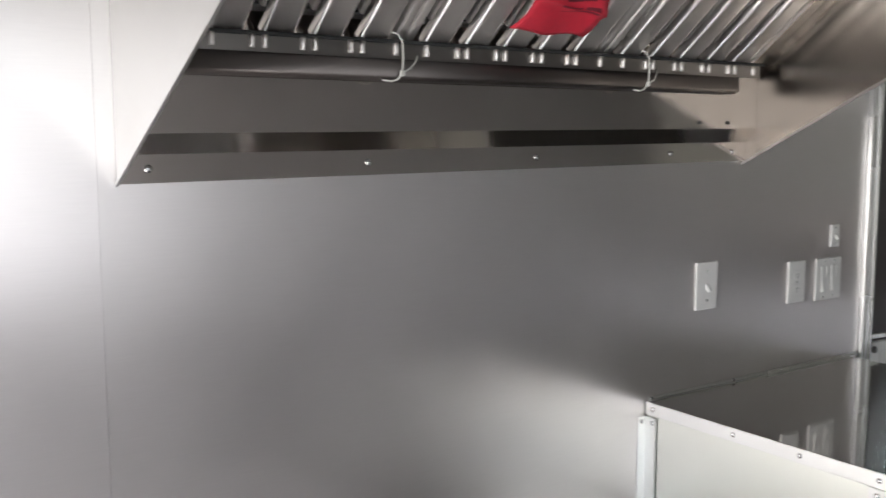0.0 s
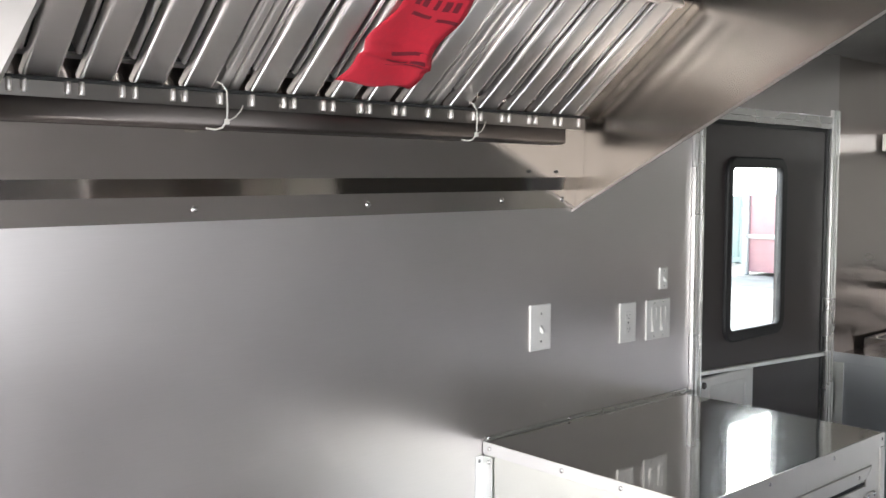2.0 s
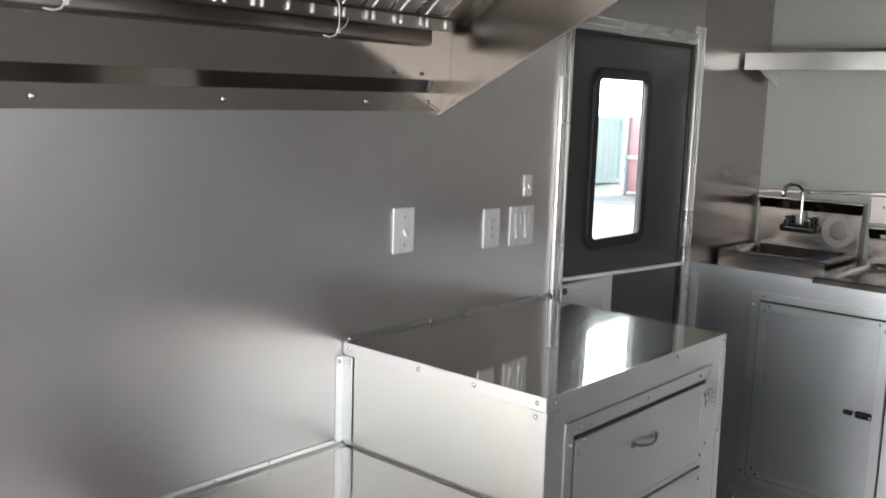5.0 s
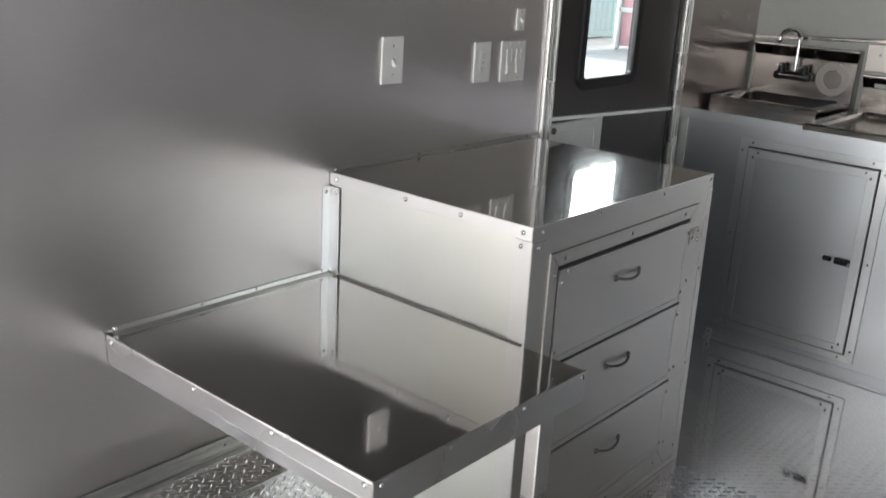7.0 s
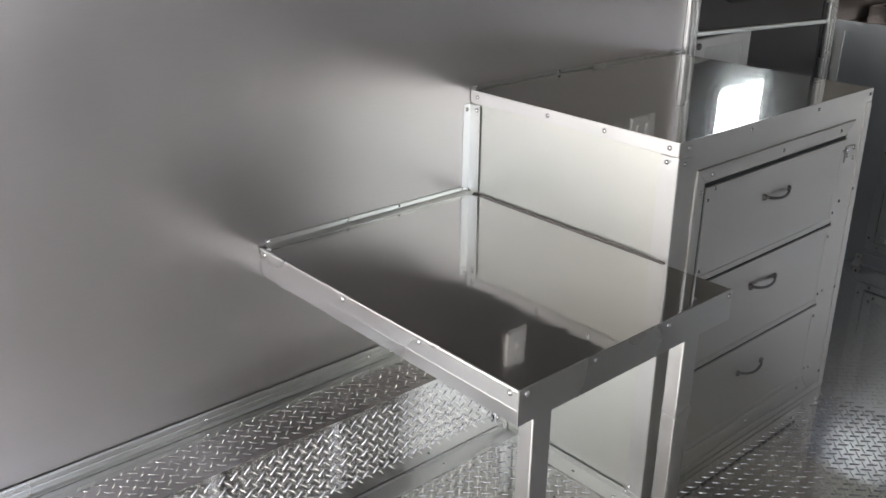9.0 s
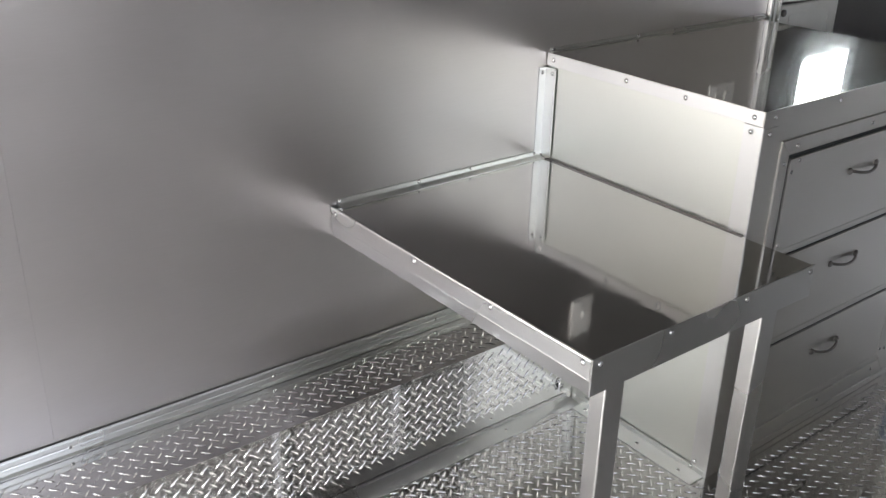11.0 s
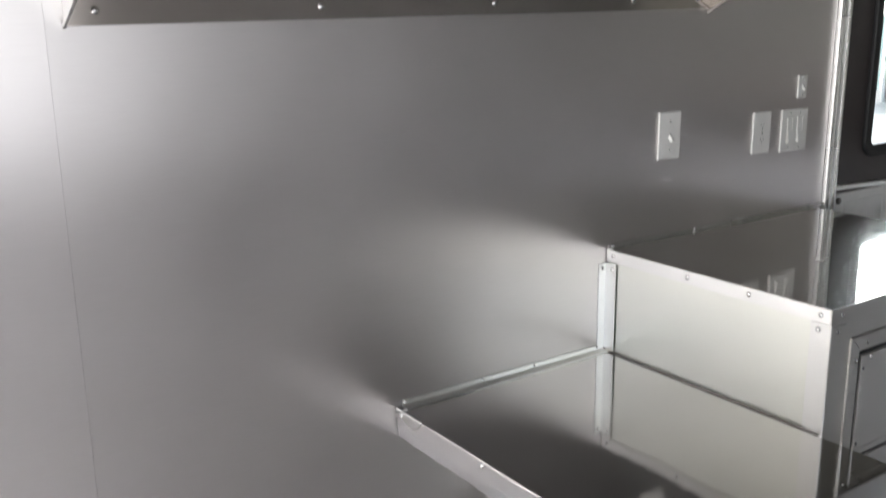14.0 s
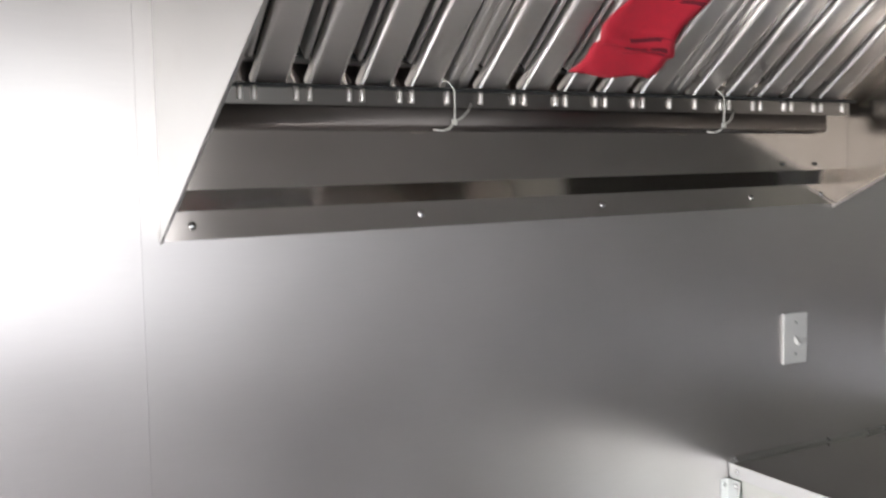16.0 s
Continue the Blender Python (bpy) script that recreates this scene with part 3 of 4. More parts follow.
for hx in (1.006, 1.640):
    loop = [(hx - 0.016, -0.086, 1.716), (hx - 0.004, -0.090, 1.711), (hx + 0.004, -0.092, 1.698), (hx + 0.005, -0.092, 1.672), (hx + 0.004, -0.091, 1.645), (hx - 0.004, -0.088, 1.632), (hx - 0.016, -0.085, 1.628), (hx - 0.034, -0.083, 1.630)]
    tie = part("cable_tie", tube(loop, 0.0018, 6), TIE, smooth=True)
    tagged(tie, "thin pale nylon tie hanging from the filter rail", "tie", "ties on the hood")
    part("tie_end", tube([(hx + 0.003, -0.091, 1.643), (hx + 0.020, -0.092, 1.652), (hx + 0.036, -0.084, 1.664), (hx + 0.044, -0.080, 1.676)], 0.0014, 6), TIE, tie, smooth=True)
    part("tie_lock", bx(hx - 0.001, hx + 0.008, -0.0945, -0.0885, 1.638, 1.648, 0.001), TIE, tie)

# ---- drawer cabinet ----
CX0, CX1, CY, CZ = 1.757, 2.60, -0.625, 0.890
cab = thing("drawer_cabinet", "aluminium skinned cabinet with three drawers and a polished steel top", "cabinet")
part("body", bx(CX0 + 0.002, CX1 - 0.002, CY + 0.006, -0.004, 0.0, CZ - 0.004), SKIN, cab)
part("front_sheet", bx(CX0 + 0.002, CX1 - 0.002, CY, CY + 0.006, 0.0, CZ - 0.004), SKIN_SHADED, cab)
part("worktop", bx(CX0 + 0.003, CX1 - 0.003, CY + 0.003, -0.004, CZ - 0.0035, CZ, 0.0008), STEEL_TOP, cab, "mirror polished steel top")
part("top_trim", bx(CX0 - 0.002, CX0 + 0.001, CY - 0.001, -0.002, CZ - 0.030, CZ + 0.001, 0.0006), TRIM, cab)
part("top_trim", bx(CX0 - 0.002, CX1 + 0.001, CY - 0.0015, CY + 0.001, CZ - 0.034, CZ + 0.001), SKIN_SHADED, cab)
part("wall_angle", extrude(angle_profile(-0.001, CZ + 0.0005, -0.010, 0.009, 0.002), "x", CX0 + 0.006, 2.64), FRAME, cab, "low steel angle along the wall")
part("corner_angle", extrude(angle_profile(CX0 - 0.0022, -0.0005, -0.024, -0.036, 0.0025), "z", 0.632, 0.855), TRIM, cab, "pale corner angle")
part("corner_post", bx(CX0 + 0.002, CX0 + 0.049, CY - 0.002, CY - 0.0002, 0.0, CZ - 0.035, 0.0005), SKIN_SHADED, cab)
part("corner_post", bx(CX0 - 0.0025, CX0 + 0.0018, CY - 0.0022, CY + 0.044, 0.0, CZ - 0.031, 0.0007), TRIM, cab)
right_bm = bx(CX1 - 0.026, CX1 + 0.0015, CY - 0.003, CY + 0.001, 0.0, CZ - 0.035, 0.0006)
for v in right_bm.verts:
    v.co.x += 0.024 * (1 - v.co.z / CZ)
part("corner_post", right_bm, SKIN_SHADED, cab)
part("side_base_angle", extrude(angle_profile(CX0 - 0.002, 0.001, -0.050, 0.016, 0.0025), "y", -0.622, -0.234), TRIM, cab)
for y in (-0.262, -0.44, -0.57):
    rivet(cab, CX0 - 0.030, y, 0.0036, "+z", 0.9)
part("base_trim", bx(CX0 + 0.05, CX1 - 0.004, CY - 0.004, CY + 0.001, 0.001, 0.019, 0.0008), SKIN_SHADED, cab)
fx0, fx1, fz0, fz1 = 1.829, 2.528, 0.022, 0.818
mitred_frame("face_frame", fx0, fx1, fz0, fz1, 0.032, 0.036, 0.030, 0.046, lambda u, w, v: (u, CY - w, v), 0.004, SKIN_SHADED, cab)
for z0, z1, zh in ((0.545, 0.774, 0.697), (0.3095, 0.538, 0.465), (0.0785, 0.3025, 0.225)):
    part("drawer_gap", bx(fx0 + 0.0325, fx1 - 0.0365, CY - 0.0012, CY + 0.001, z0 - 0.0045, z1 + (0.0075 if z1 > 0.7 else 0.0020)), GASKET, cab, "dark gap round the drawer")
    dr_ = part("drawer", bx(fx0 + 0.0365, fx1 - 0.0385, CY - 0.0055, CY - 0.0014, z0, z1, 0.0008), SKIN_SHADED, cab)
    mitred_frame("drawer_edge", fx0 + 0.037, fx1 - 0.039, z0 + 0.0005, z1 - 0.0005, 0.019, 0.019, 0.015, 0.015, lambda u, w, v: (u, CY - 0.0055 - w, v), 0.0012, SKIN_SHADED, dr_)
    hx0, hx1 = 2.117, 2.226
    pts = []
    for k in range(15):
        q = k / 14
        pts.append((hx0 + (hx1 - hx0) * q, CY - 0.0075 - 0.015 * math.sin(math.pi * q) ** 0.6, zh + 0.002 - 0.005 * q - 0.007 * math.sin(math.pi * q)))
    hd = part("handle", tube(pts, 0.0036, 10), NICKEL, dr_, "curved dark metal pull handle", smooth=True)
    for hx in (hx0, hx1):
        part("handle_foot", lathe([(0.008, 0), (0.008, 0.003), (0.005, 0.006), (0.002, 0.0065)], 14, m=Matrix.Translation((hx, CY - 0.0055, zh)) @ FACING["-y"]), NICKEL, hd)
    for x, z in ((fx0 + 0.046, z1 - 0.03), (fx0 + 0.070, z1 - 0.008), (fx1 - 0.048, z1 - 0.03), (fx1 - 0.048, z0 + 0.03), (fx0 + 0.046, z0 + 0.03)):
        rivet(dr_, x, CY - 0.0067, z, "-y", 0.8)
part("screw", lathe([(0.006, 0), (0.005, 0.003), (0.002, 0.004)], 10, m=Matrix.Translation((1.785, CY - 0.002, 0.47)) @ FACING["-y"]), GASKET, cab, "small dark screw")
latch = part("slam_latch", bx(2.494, 2.540, CY - 0.0080, CY - 0.0042, 0.709, 0.752, 0.001), SKIN_SHADED, cab, "small metal slam latch with bright screws")
for dx, dz in ((-0.018, 0.010), (0.014, 0.012), (-0.018, -0.004), (0.016, -0.016)):
    part("screw", lathe([(0.0062, 0), (0.0058, 0.0022), (0.0040, 0.0042), (0.0012, 0.0050)], 12, m=Matrix.Translation((2.518 + dx, CY - 0.0080, 0.733 + dz)) @ FACING["-y"]), CHROME, latch, smooth=True)
for x in (1.79, 2.024, 2.321, 2.585):
    rivet(cab, x, CY - 0.0015, 0.876, "-y", 0.85)
for y in (-0.025, -0.261, -0.429, -0.602):
    rivet(cab, CX0 - 0.002, y, 0.876, "-x", 1.05)
rivet(cab, CX0 - 0.015, -0.0032, 0.843, "-y", 1.0)
for y, z in ((-0.027, 0.843), (-0.6, 0.846), (-0.594, 0.032), (-0.585, 0.014)):
    rivet(cab, CX0 - 0.0048, y, z, "-x", 1.0)
for x in (1.775, 2.081, 2.284, 2.581):
    rivet(cab, x, -0.003, CZ + 0.0055, "-y", 0.9)
for x, z in ((1.777, 0.843), (1.848, 0.766), (1.885, 0.80), (1.848, 0.45), (1.852, 0.12), (2.178, 0.80), (2.455, 0.80), (2.512, 0.60), (2.510, 0.34), (2.510, 0.10), (2.2, 0.05), (2.46, 0.05), (2.585, 0.62), (2.585, 0.33), (2.585, 0.06)):
    rivet(cab, x, CY - 0.0040 if 1.84 < x < 2.528 else CY - 0.0028, z, "-y", 0.85)

# ---- low equipment table ----
TX0, TX1, TY, TZ = 1.130, 1.747, -0.794, 0.628
BACK_ANGLE = [(-0.001, TZ - 0.0025), (-0.024, TZ - 0.0025), (-0.024, TZ - 0.0002), (-0.0070, TZ + 0.0015), (-0.0045, TZ + 0.0035), (-0.0035, TZ + 0.0075), (-0.0030, TZ + 0.0125), (-0.001, TZ + 0.0135)]
tab = thing("equipment_table", "low aluminium framed table with a mirror polished steel top", "table")
part("tabletop", bx(TX0 + 0.003, TX1, TY + 0.003, -0.013, TZ - 0.007, TZ - 0.003), STEEL_TOP, tab, "mirror polished steel top")
part("apron", extrude([(TX0 + 0.006, 0.559), (TX0 + 0.0035, 0.559), (TX0 + 0.0003, 0.588), (TX0 + 0.0007, 0.589), (TX0, 0.590), (TX0, TZ - 0.007), (TX0 - 0.0012, TZ - 0.0045), (TX0, TZ - 0.0005), (TX0 + 0.0035, TZ), (TX0 + 0.005, TZ - 0.004)], "y", TY + 0.003, -0.002), FRAME, tab)
part("apron", bx(TX0, TX1, TY, TY + 0.003, 0.559, TZ, 0.0007), FRAME, tab)
part("under_rail", bx(TX0 + 0.006, TX0 + 0.04, TY + 0.06, -0.004, 0.566, 0.618, 0.001), FRAME, tab)
part("back_angle", extrude(BACK_ANGLE, "x", TX0 + 0.016, 1.372), TRIM, tab, "bright angle along the wall")
part("back_angle", extrude(BACK_ANGLE, "x", 1.3735, CX0 - 0.008), TRIM, tab)
part("side_gap_strip", bx(TX1 + 0.0002, CX0 - 0.0022, TY + 0.172, -0.026, TZ - 0.006, TZ - 0.001), NICKEL, tab, "thin dark strip along the joint")
for lx, wide, deep in ((1.172, 0.047, 0.034), (1.599, 0.050, 0.034)):
    leg = part("leg", bx(lx, lx + wide, TY + 0.0035, TY + 0.0035 + deep, 0.002, 0.60, 0.003, segments=2), FRAME, tab)
    part("foot_plate", bx(lx - 0.006, lx + wide + 0.006, TY - 0.002, TY + deep + 0.01, 0.0, 0.003, 0.001), FRAME, leg)
for y in (-0.022, -0.311, -0.544, -0.774):
    rivet(tab, TX0, y, 0.616, "-x", 1.05)
for x in (1.149, 1.323, 1.532, 1.734):
    rivet(tab, x, TY, 0.616, "-y", 1.0)
for x in (1.152, 1.367, 1.522, 1.730):
    rivet(tab, x, -0.0035, TZ + 0.0085, "-y", 0.75)

# ---- switch and outlet plates on the wall ----
def wall_plate(x0, x1, z0, z1, label):
    p = part("wall_plate", bx(x0, x1, -0.0065, -0.0002, z0, z1, 0.0025, segments=2), WHITE)
    return tagged(p, label, "wall plate", "plates on the wall")


p1 = wall_plate(1.921, 2.0, 1.096, 1.217, "white plastic toggle switch plate on the steel wall")
part("toggle", extrude([(-0.006, 1.163), (-0.006, 1.147), (-0.016, 1.140), (-0.019, 1.146)], "x", 1.9565, 1.9655), WHITE, p1)
for z in (1.12, 1.193):
    rivet(p1, 1.961, -0.0065, z, "-y", 0.55, "screw")
p2 = wall_plate(2.294, 2.369, 1.076, 1.191, "white plastic duplex outlet plate on the steel wall")
for z in (1.114, 1.153):
    face = part("outlet_face", bx(2.3165, 2.3465, -0.0072, -0.0063, z - 0.0125, z + 0.0125, 0.0004), WHITE, p2)
    for x in (2.3255, 2.3375):
        part("slot", bx(x - 0.0007, x + 0.0007, -0.0075, -0.0071, z - 0.001, z + 0.005), GASKET, face)
    part("earth_hole", rod((2.3315, -0.0071, z - 0.007), (2.3315, -0.0075, z - 0.007), 0.0018, 10), GASKET, face)
rivet(p2, 2.3315, -0.0065, 1.1335, "-y", 0.55, "screw")
p3 = wall_plate(2.418, 2.537, 1.071, 1.190, "white double plate with two slim rocker switches")
for cx in (2.4545, 2.5005):
    rk = part("rocker", ring(rounded(cx - 0.0125, cx + 0.0125, 1.094, 1.167, 0.002), rounded(cx - 0.0105, cx + 0.0105, 1.096, 1.165, 0.002), -0.0085, -0.006), WHITE, p3)
    part("rocker_paddle", extrude([(-0.0062, 1.0965), (-0.0125, 1.0965), (-0.0085, 1.131), (-0.0066, 1.1645)], "x", cx - 0.0098, cx + 0.0098), WHITE, rk)
    for z in (1.081, 1.180):
        rivet(p3, cx, -0.0065, z, "-y", 0.45, "screw")
p4 = wall_plate(2.482, 2.522, 1.219, 1.283, "small white plastic plate with one toggle on the steel wall")
part("toggle", extrude([(-0.006, 1.258), (-0.006, 1.245), (-0.014, 1.239), (-0.016, 1.244)], "x", 2.4985, 2.5055), WHITE, p4)
for z in (1.229, 1.273):
    rivet(p4, 2.502, -0.0065, z, "-y", 0.45, "screw")

# ---- sink base along the end wall ----
SX, SZ, SY1 = 3.605, 0.888, -2.25
base = thing("sink_base_cabinet", "aluminium skinned base cabinet under the sinks with a latched door", "cabinet")
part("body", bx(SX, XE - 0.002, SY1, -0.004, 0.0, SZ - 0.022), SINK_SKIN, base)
part("counter", bx(SX - 0.006, XE - 0.002, SY1, -0.002, SZ - 0.022, SZ, 0.002), STEEL_SINK, base, "steel counter top")
part("wall_filler", bx(SX - 0.003, SX, -0.045, -0.002, 0.0, SZ - 0.024, 0.0006), TRIM, base)
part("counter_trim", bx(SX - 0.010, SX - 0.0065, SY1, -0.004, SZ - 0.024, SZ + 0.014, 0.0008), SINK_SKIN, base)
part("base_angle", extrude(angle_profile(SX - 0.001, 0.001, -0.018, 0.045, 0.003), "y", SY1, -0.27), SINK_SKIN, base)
dy0, dy1, dz0, dz1 = -0.783, -0.302, 0.096, 0.794
o = 0.033
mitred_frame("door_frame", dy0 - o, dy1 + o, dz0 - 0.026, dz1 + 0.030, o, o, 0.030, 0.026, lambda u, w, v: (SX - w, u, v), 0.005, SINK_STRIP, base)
part("door_gap", bx(SX - 0.0012, SX + 0.001, dy0, dy1, dz0, dz1), GASKET, base)
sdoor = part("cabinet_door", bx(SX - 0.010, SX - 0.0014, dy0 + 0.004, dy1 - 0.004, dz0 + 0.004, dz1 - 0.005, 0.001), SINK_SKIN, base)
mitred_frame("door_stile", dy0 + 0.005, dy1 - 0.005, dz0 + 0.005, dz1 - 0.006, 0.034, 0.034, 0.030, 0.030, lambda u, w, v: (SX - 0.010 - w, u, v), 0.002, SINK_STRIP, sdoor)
sl = part("paddle_latch", bx(SX - 0.024, SX - 0.0125, -0.745, -0.688, 0.431, 0.456, 0.004), BLACK, sdoor, "black paddle latch")
part("paddle_grip", bx(SX - 0.022, SX - 0.0125, -0.679, -0.646, 0.435, 0.453, 0.004), BLACK, sl)
rivet(sl, SX - 0.024, -0.740, 0.441, "-x", 1.1, "screw")
for y, z in ((-0.318, 0.809), (-0.281, 0.776), (-0.755, 0.811), (-0.800, 0.777), (-0.318, 0.082), (-0.281, 0.115), (-0.760, 0.082), (-0.800, 0.115), (-0.281, 0.45), (-0.800, 0.45)):
    rivet(base, SX - 0.005, y, z, "-x", 0.9)
for y, z in ((-0.329, 0.757), (-0.345, 0.776), (-0.738, 0.776), (-0.757, 0.757), (-0.329, 0.134), (-0.345, 0.116), (-0.738, 0.116), (-0.757, 0.134)):
    rivet(sdoor, SX - 0.012, y, z, "-x", 0.9)
clip = part("foot_clip", extrude([(SX - 0.0005, 0.040), (SX - 0.004, 0.042), (SX - 0.006, 0.010), (SX - 0.030, 0.004), (SX - 0.030, 0.0005), (SX - 0.0005, 0.0005)], "y", -0.268, -0.243), TRIM, base, "small bent metal foot clip")
rivet(clip, SX - 0.005, -0.256, 0.028, "-x", 1.0)
for y in (-0.5, -1.0):
    rivet(base, SX - 0.010, y, SZ + 0.002, "-x", 0.8)


def basin_sink(name, label, y0, y1, x0, x1, z0, rim, depth, splash_top, rimw):
    s = thing(name, label, "sink", "sinks on the base cabinet")
    bm = bmesh.new()
    zt = z0 + rim
    def loop(a0, a1, b0, b1, z, r):
        return [bm.verts.new((x, y, z)) for x, y in rounded(a0, a1, b0, b1, r, 4)]
    ls = [loop(x0, x1, y0, y1, z0 + 0.001, 0.012), loop(x0, x1, y0, y1, zt - 0.004, 0.012), loop(x0 + 0.004, x1 - 0.004, y0 + 0.004, y1 - 0.004, zt, 0.01),
          loop(x0 + rimw, x1 - rimw - 0.03, y0 + rimw, y1 - rimw, zt, 0.03), loop(x0 + rimw + 0.006, x1 - rimw - 0.036, y0 + rimw + 0.006, y1 - rimw - 0.006, zt - 0.012, 0.035),
          loop(x0 + rimw + 0.016, x1 - rimw - 0.046, y0 + rimw + 0.016, y1 - rimw - 0.016, zt - depth, 0.05)]
    n = len(ls[0])
    for a, b in zip(ls, ls[1:]):
        for k in range(n):
            bm.faces.new((a[k], a[(k + 1) % n], b[(k + 1) % n], b[k]))
    bm.faces.new(ls[-1])
    part("basin", bm, STEEL_SINK, s)
    part("drain", lathe([(0.045, 0), (0.045, 0.004), (0.034, 0.004), (0.030, 0.001), (0.004, 0.001)], 24, m=Matrix.Translation(((x0 + x1) / 2, (y0 + y1) / 2, zt - depth))), CHROME, s)
    part("backsplash", extrude([(XE - 0.006, z0 + 0.002), (XE - 0.018, z0 + 0.002), (XE - 0.018, splash_top - 0.050), (XE - 0.044, splash_top - 0.006), (XE - 0.044, splash_top), (XE - 0.006, splash_top)], "y", y0, y1), STEEL_SINK, s)
    return s


hand = basin_sink("hand_sink", "small stainless steel hand sink with a gooseneck tap", -0.462, -0.018, 3.815, XE - 0.02, SZ, 0.045, 0.040, 1.135, 0.03)
part("side_splash", extrude([(XE - 0.004, SZ + 0.002), (XE - 0.004, 1.138), (XE - 0.046, 1.138), (XE - 0.062, 1.09), (XE - 0.085, SZ + 0.048), (XE - 0.085, SZ + 0.002)], "y", -0.4655, -0.4622), STEEL_SINK, hand)
circle = [(math.cos(2 * math.pi * k / 32), math.sin(2 * math.pi * k / 32)) for k in range(32)]
# flat ring modelled in place of a round reflection on the splash
ring_bm = ring([(0.068 * u, 0.068 * v) for u, v in circle], [(0.040 * u, 0.040 * v) for u, v in circle], 0.0, 0.003)
ring_bm.transform(Matrix.Translation((XE - 0.018, -0.362, 1.012)) @ pose(0, 0, 0, 0, 0, 90))
part("ring_reflection", ring_bm, RING, hand, "round ring standing in for a reflection in the splash")
# black on body and handles stands for dark reflections in the chrome
tap = part("tap", bx(XE - 0.062, XE - 0.022, -0.285, -0.125, 0.992, 1.026, 0.012, segments=3), BLACK, hand, "chrome gooseneck tap", smooth=True)
# thin bar added as the highlight line along the body
part("tap_highlight", bx(XE - 0.0645, XE - 0.0605, -0.262, -0.150, 1.0085, 1.0145, 0.0015), CHROME, tap, "bright bar standing for a highlight on the chrome")
goose = [(XE - 0.045, -0.212, 1.02)]
for k in range(5):
    goose.append((XE - 0.045, -0.212, 1.03 + 0.032 * k))
for k in range(1, 13):
    a = math.pi * 1.08 * k / 12
    goose.append((XE - 0.045 - 0.052 * (1 - math.cos(a)) * 0.8, -0.212 + 0.026 * (1 - math.cos(a)), 1.158 + 0.042 * math.sin(a)))
part("spout", tube(goose, 0.0088, 12), CHROME, tap, smooth=True)
for y in (-0.155, -0.252):
    part("tap_handle", lathe([(0.017, 0), (0.019, 0.006), (0.014, 0.022), (0.018, 0.032), (0.012, 0.040), (0.003, 0.042)], 16, m=Matrix.Translation((XE - 0.045, y, 1.018))), BLACK, tap, "dark tap handle", smooth=True)
    part("tap_lever", bx(XE - 0.098, XE - 0.05, y - 0.006, y + 0.006, 1.046, 1.056, 0.003), CHROME, tap)
    part("supply_nut", rod((XE - 0.022, y, 1.009), (XE - 0.045, y, 1.009), 0.013, 12), CHROME, tap, smooth=True)
comp = basin_sink("compartment_sink", "stainless steel compartment sink with a tall backsplash", -2.0, -0.487, SX - 0.012, XE - 0.02, SZ, 0.024, 0.02, 1.048, 0.05)
cap_bm = bx(XE - 0.012, XE - 0.002, -2.0, -0.478, 1.060, 1.142, 0.002)
for v in cap_bm.verts:
    if v.co.z > 1.1:
        v.co.z -= 0.055 * v.co.y
part("splash_cap", cap_bm, LEDGE, comp, "pale flat strip above the backsplash")
for y in (-0.53, -0.9, -1.3):
    rivet(comp, XE - 0.012, y, 1.128, "-x", 0.9)
part("sticker", extrude([(XE - 0.0215, 1.003), (XE - 0.0228, 1.0022), (XE - 0.0316, 1.0172), (XE - 0.0303, 1.018)], "y", -0.612, -0.533), WHITE, comp, "small white sticker")

shelf = thing("wall_shelf", "long steel shelf on the wall above the sinks", "shelf")
part("shelf_board", bx(XE - 0.28, XE - 0.001, -2.2, -0.012, 1.700, 1.706, 0.001), STEEL_SINK, shelf)
part("shelf_lip", bx(XE - 0.283, XE - 0.279, -2.2, -0.012, 1.664, 1.732, 0.001), TRIM, shelf)
part("shelf_bracket", extrude([(XE - 0.27, 1.699), (XE - 0.27, 1.685), (XE - 0.012, 1.60), (XE - 0.002, 1.60), (XE - 0.002, 1.699)], "y", -0.05, -0.046), TRIM, shelf)
part("shelf_upstand", bx(XE - 0.006, XE - 0.001, -2.2, -0.012, 1.706, 1.765, 0.001), STEEL_SINK, shelf)

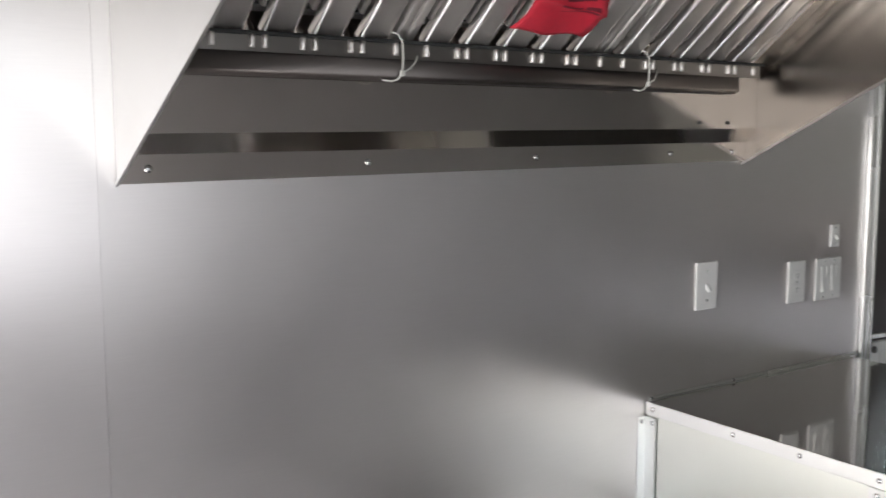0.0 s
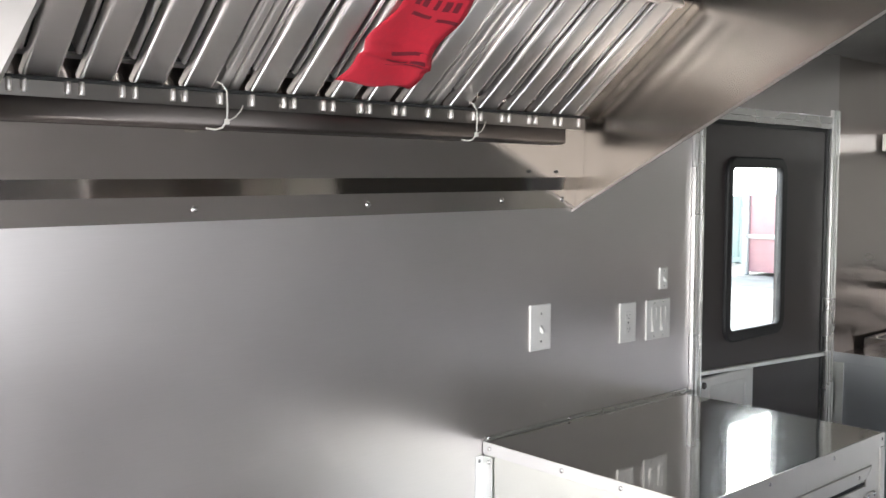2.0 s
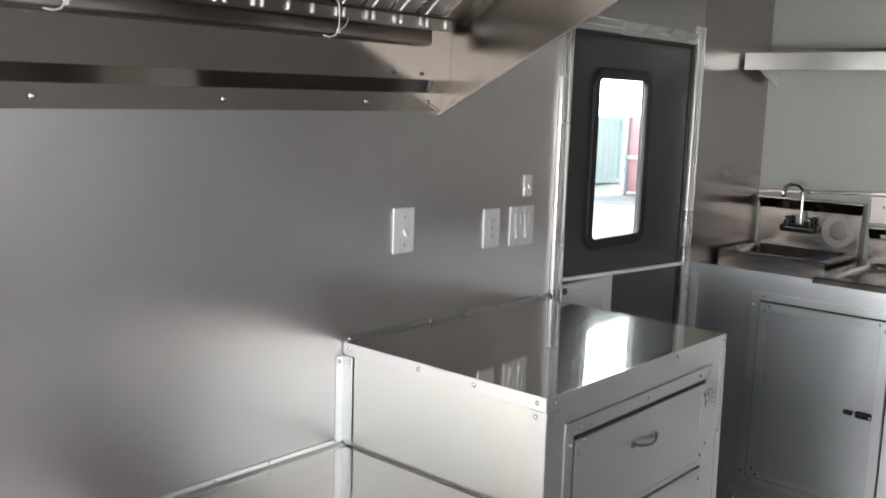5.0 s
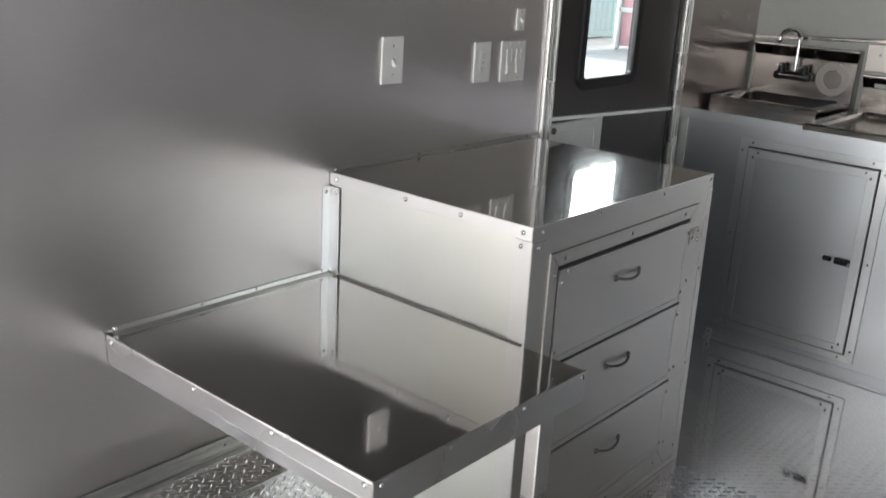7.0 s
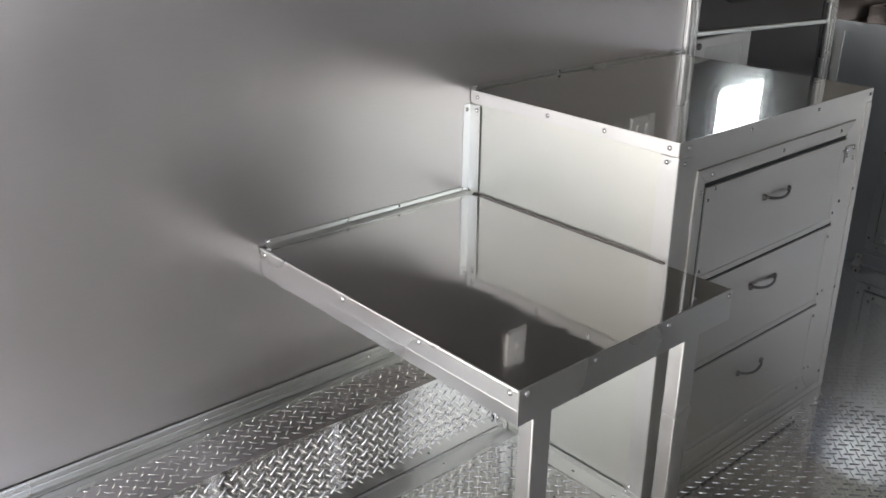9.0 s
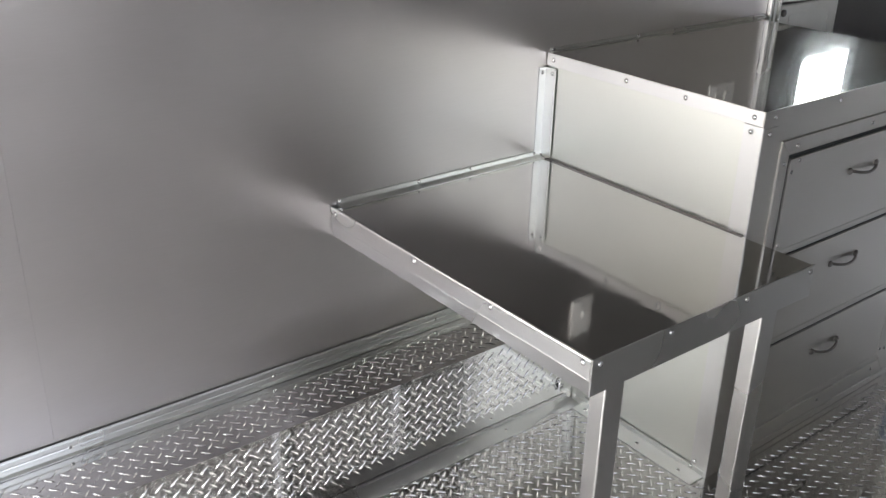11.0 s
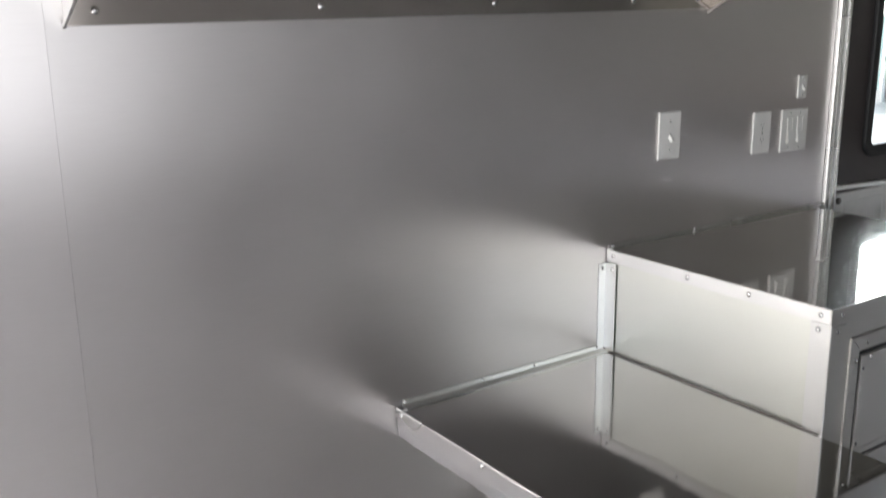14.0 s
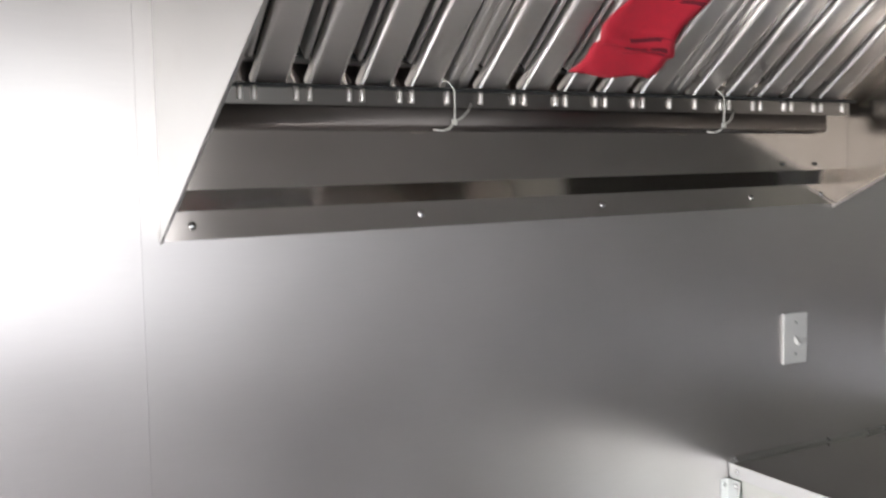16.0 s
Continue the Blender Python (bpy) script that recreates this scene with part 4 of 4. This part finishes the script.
# ---- outside, seen through the door's window ----
ground = part("ground", bx(-400, 400, -400, 400, -0.95, -0.9), YARD_GROUND)
tagged(ground, "sunlit yard ground, paled for glare", "ground", kind="structure")


def shipping_container(label, x0, x1, y0, y1, z0, z1, mat, ribs):
    """A steel container: corner posts, rails and a side of upright corrugations."""
    t = thing("shipping_container", label, "container", "containers in the yard")
    part("body", bx(x0 + 0.06, x1 - 0.06, y0 + 0.06, y1, z0 + 0.1, z1 - 0.04), mat, t)
    for x in (x0, x1 - 0.16):
        part("corner_post", bx(x, x + 0.16, y0, y0 + 0.16, z0, z1, 0.01), mat, t)
    for za, zb in ((z0 + 0.05, z0 + 0.21), (z1 - 0.12, z1)):
        part("side_rail", bx(x0 + 0.16, x1 - 0.16, y0 + 0.005, y0 + 0.10, za, zb, 0.01), mat, t)
    step = (x1 - x0 - 0.4) / ribs
    for k in range(ribs):
        x = x0 + 0.2 + step * k
        part("corrugation", extrude([(x, y0 + 0.062), (x + step * 0.18, y0 + 0.026), (x + step * 0.5, y0 + 0.026), (x + step * 0.68, y0 + 0.062)], "z", z0 + 0.21, z1 - 0.12), mat, t)
    return t


shipping_container("pale mint green steel shipping container in the yard", 14.0, 26.6, 14.0, 16.4, -0.9, 1.22, MINT, 40)
red_box = shipping_container("red steel shipping container, paled for glare, with a pale cross bar", 23.2, 24.8, 9.5, 11.9, -0.9, 1.31, PALE_RED, 6)
part("cross_bar", bx(23.19, 23.24, 9.7, 11.9, 0.10, 0.22, 0.01), WHITE, red_box, "pale painted cross bar")
part("corner_post", bx(23.19, 23.29, 11.83, 11.92, -0.9, 1.32, 0.01), WHITE, red_box, "pale painted corner post")
HAZE = bpy.data.materials.new("bright_haze")
HAZE.use_nodes = True
hb = HAZE.node_tree.nodes["Principled BSDF"]
hb.inputs["Base Color"].default_value = (0.8, 0.8, 0.8, 1)
hb.inputs["Emission Color"].default_value = (0.93, 0.97, 1.0, 1)
hb.inputs["Emission Strength"].default_value = 8.0
tagged(part("backdrop", bx(-100, 400, 60, 60.2, -0.95, 90), HAZE), "white hazy sky behind the yard", "sky", kind="structure")
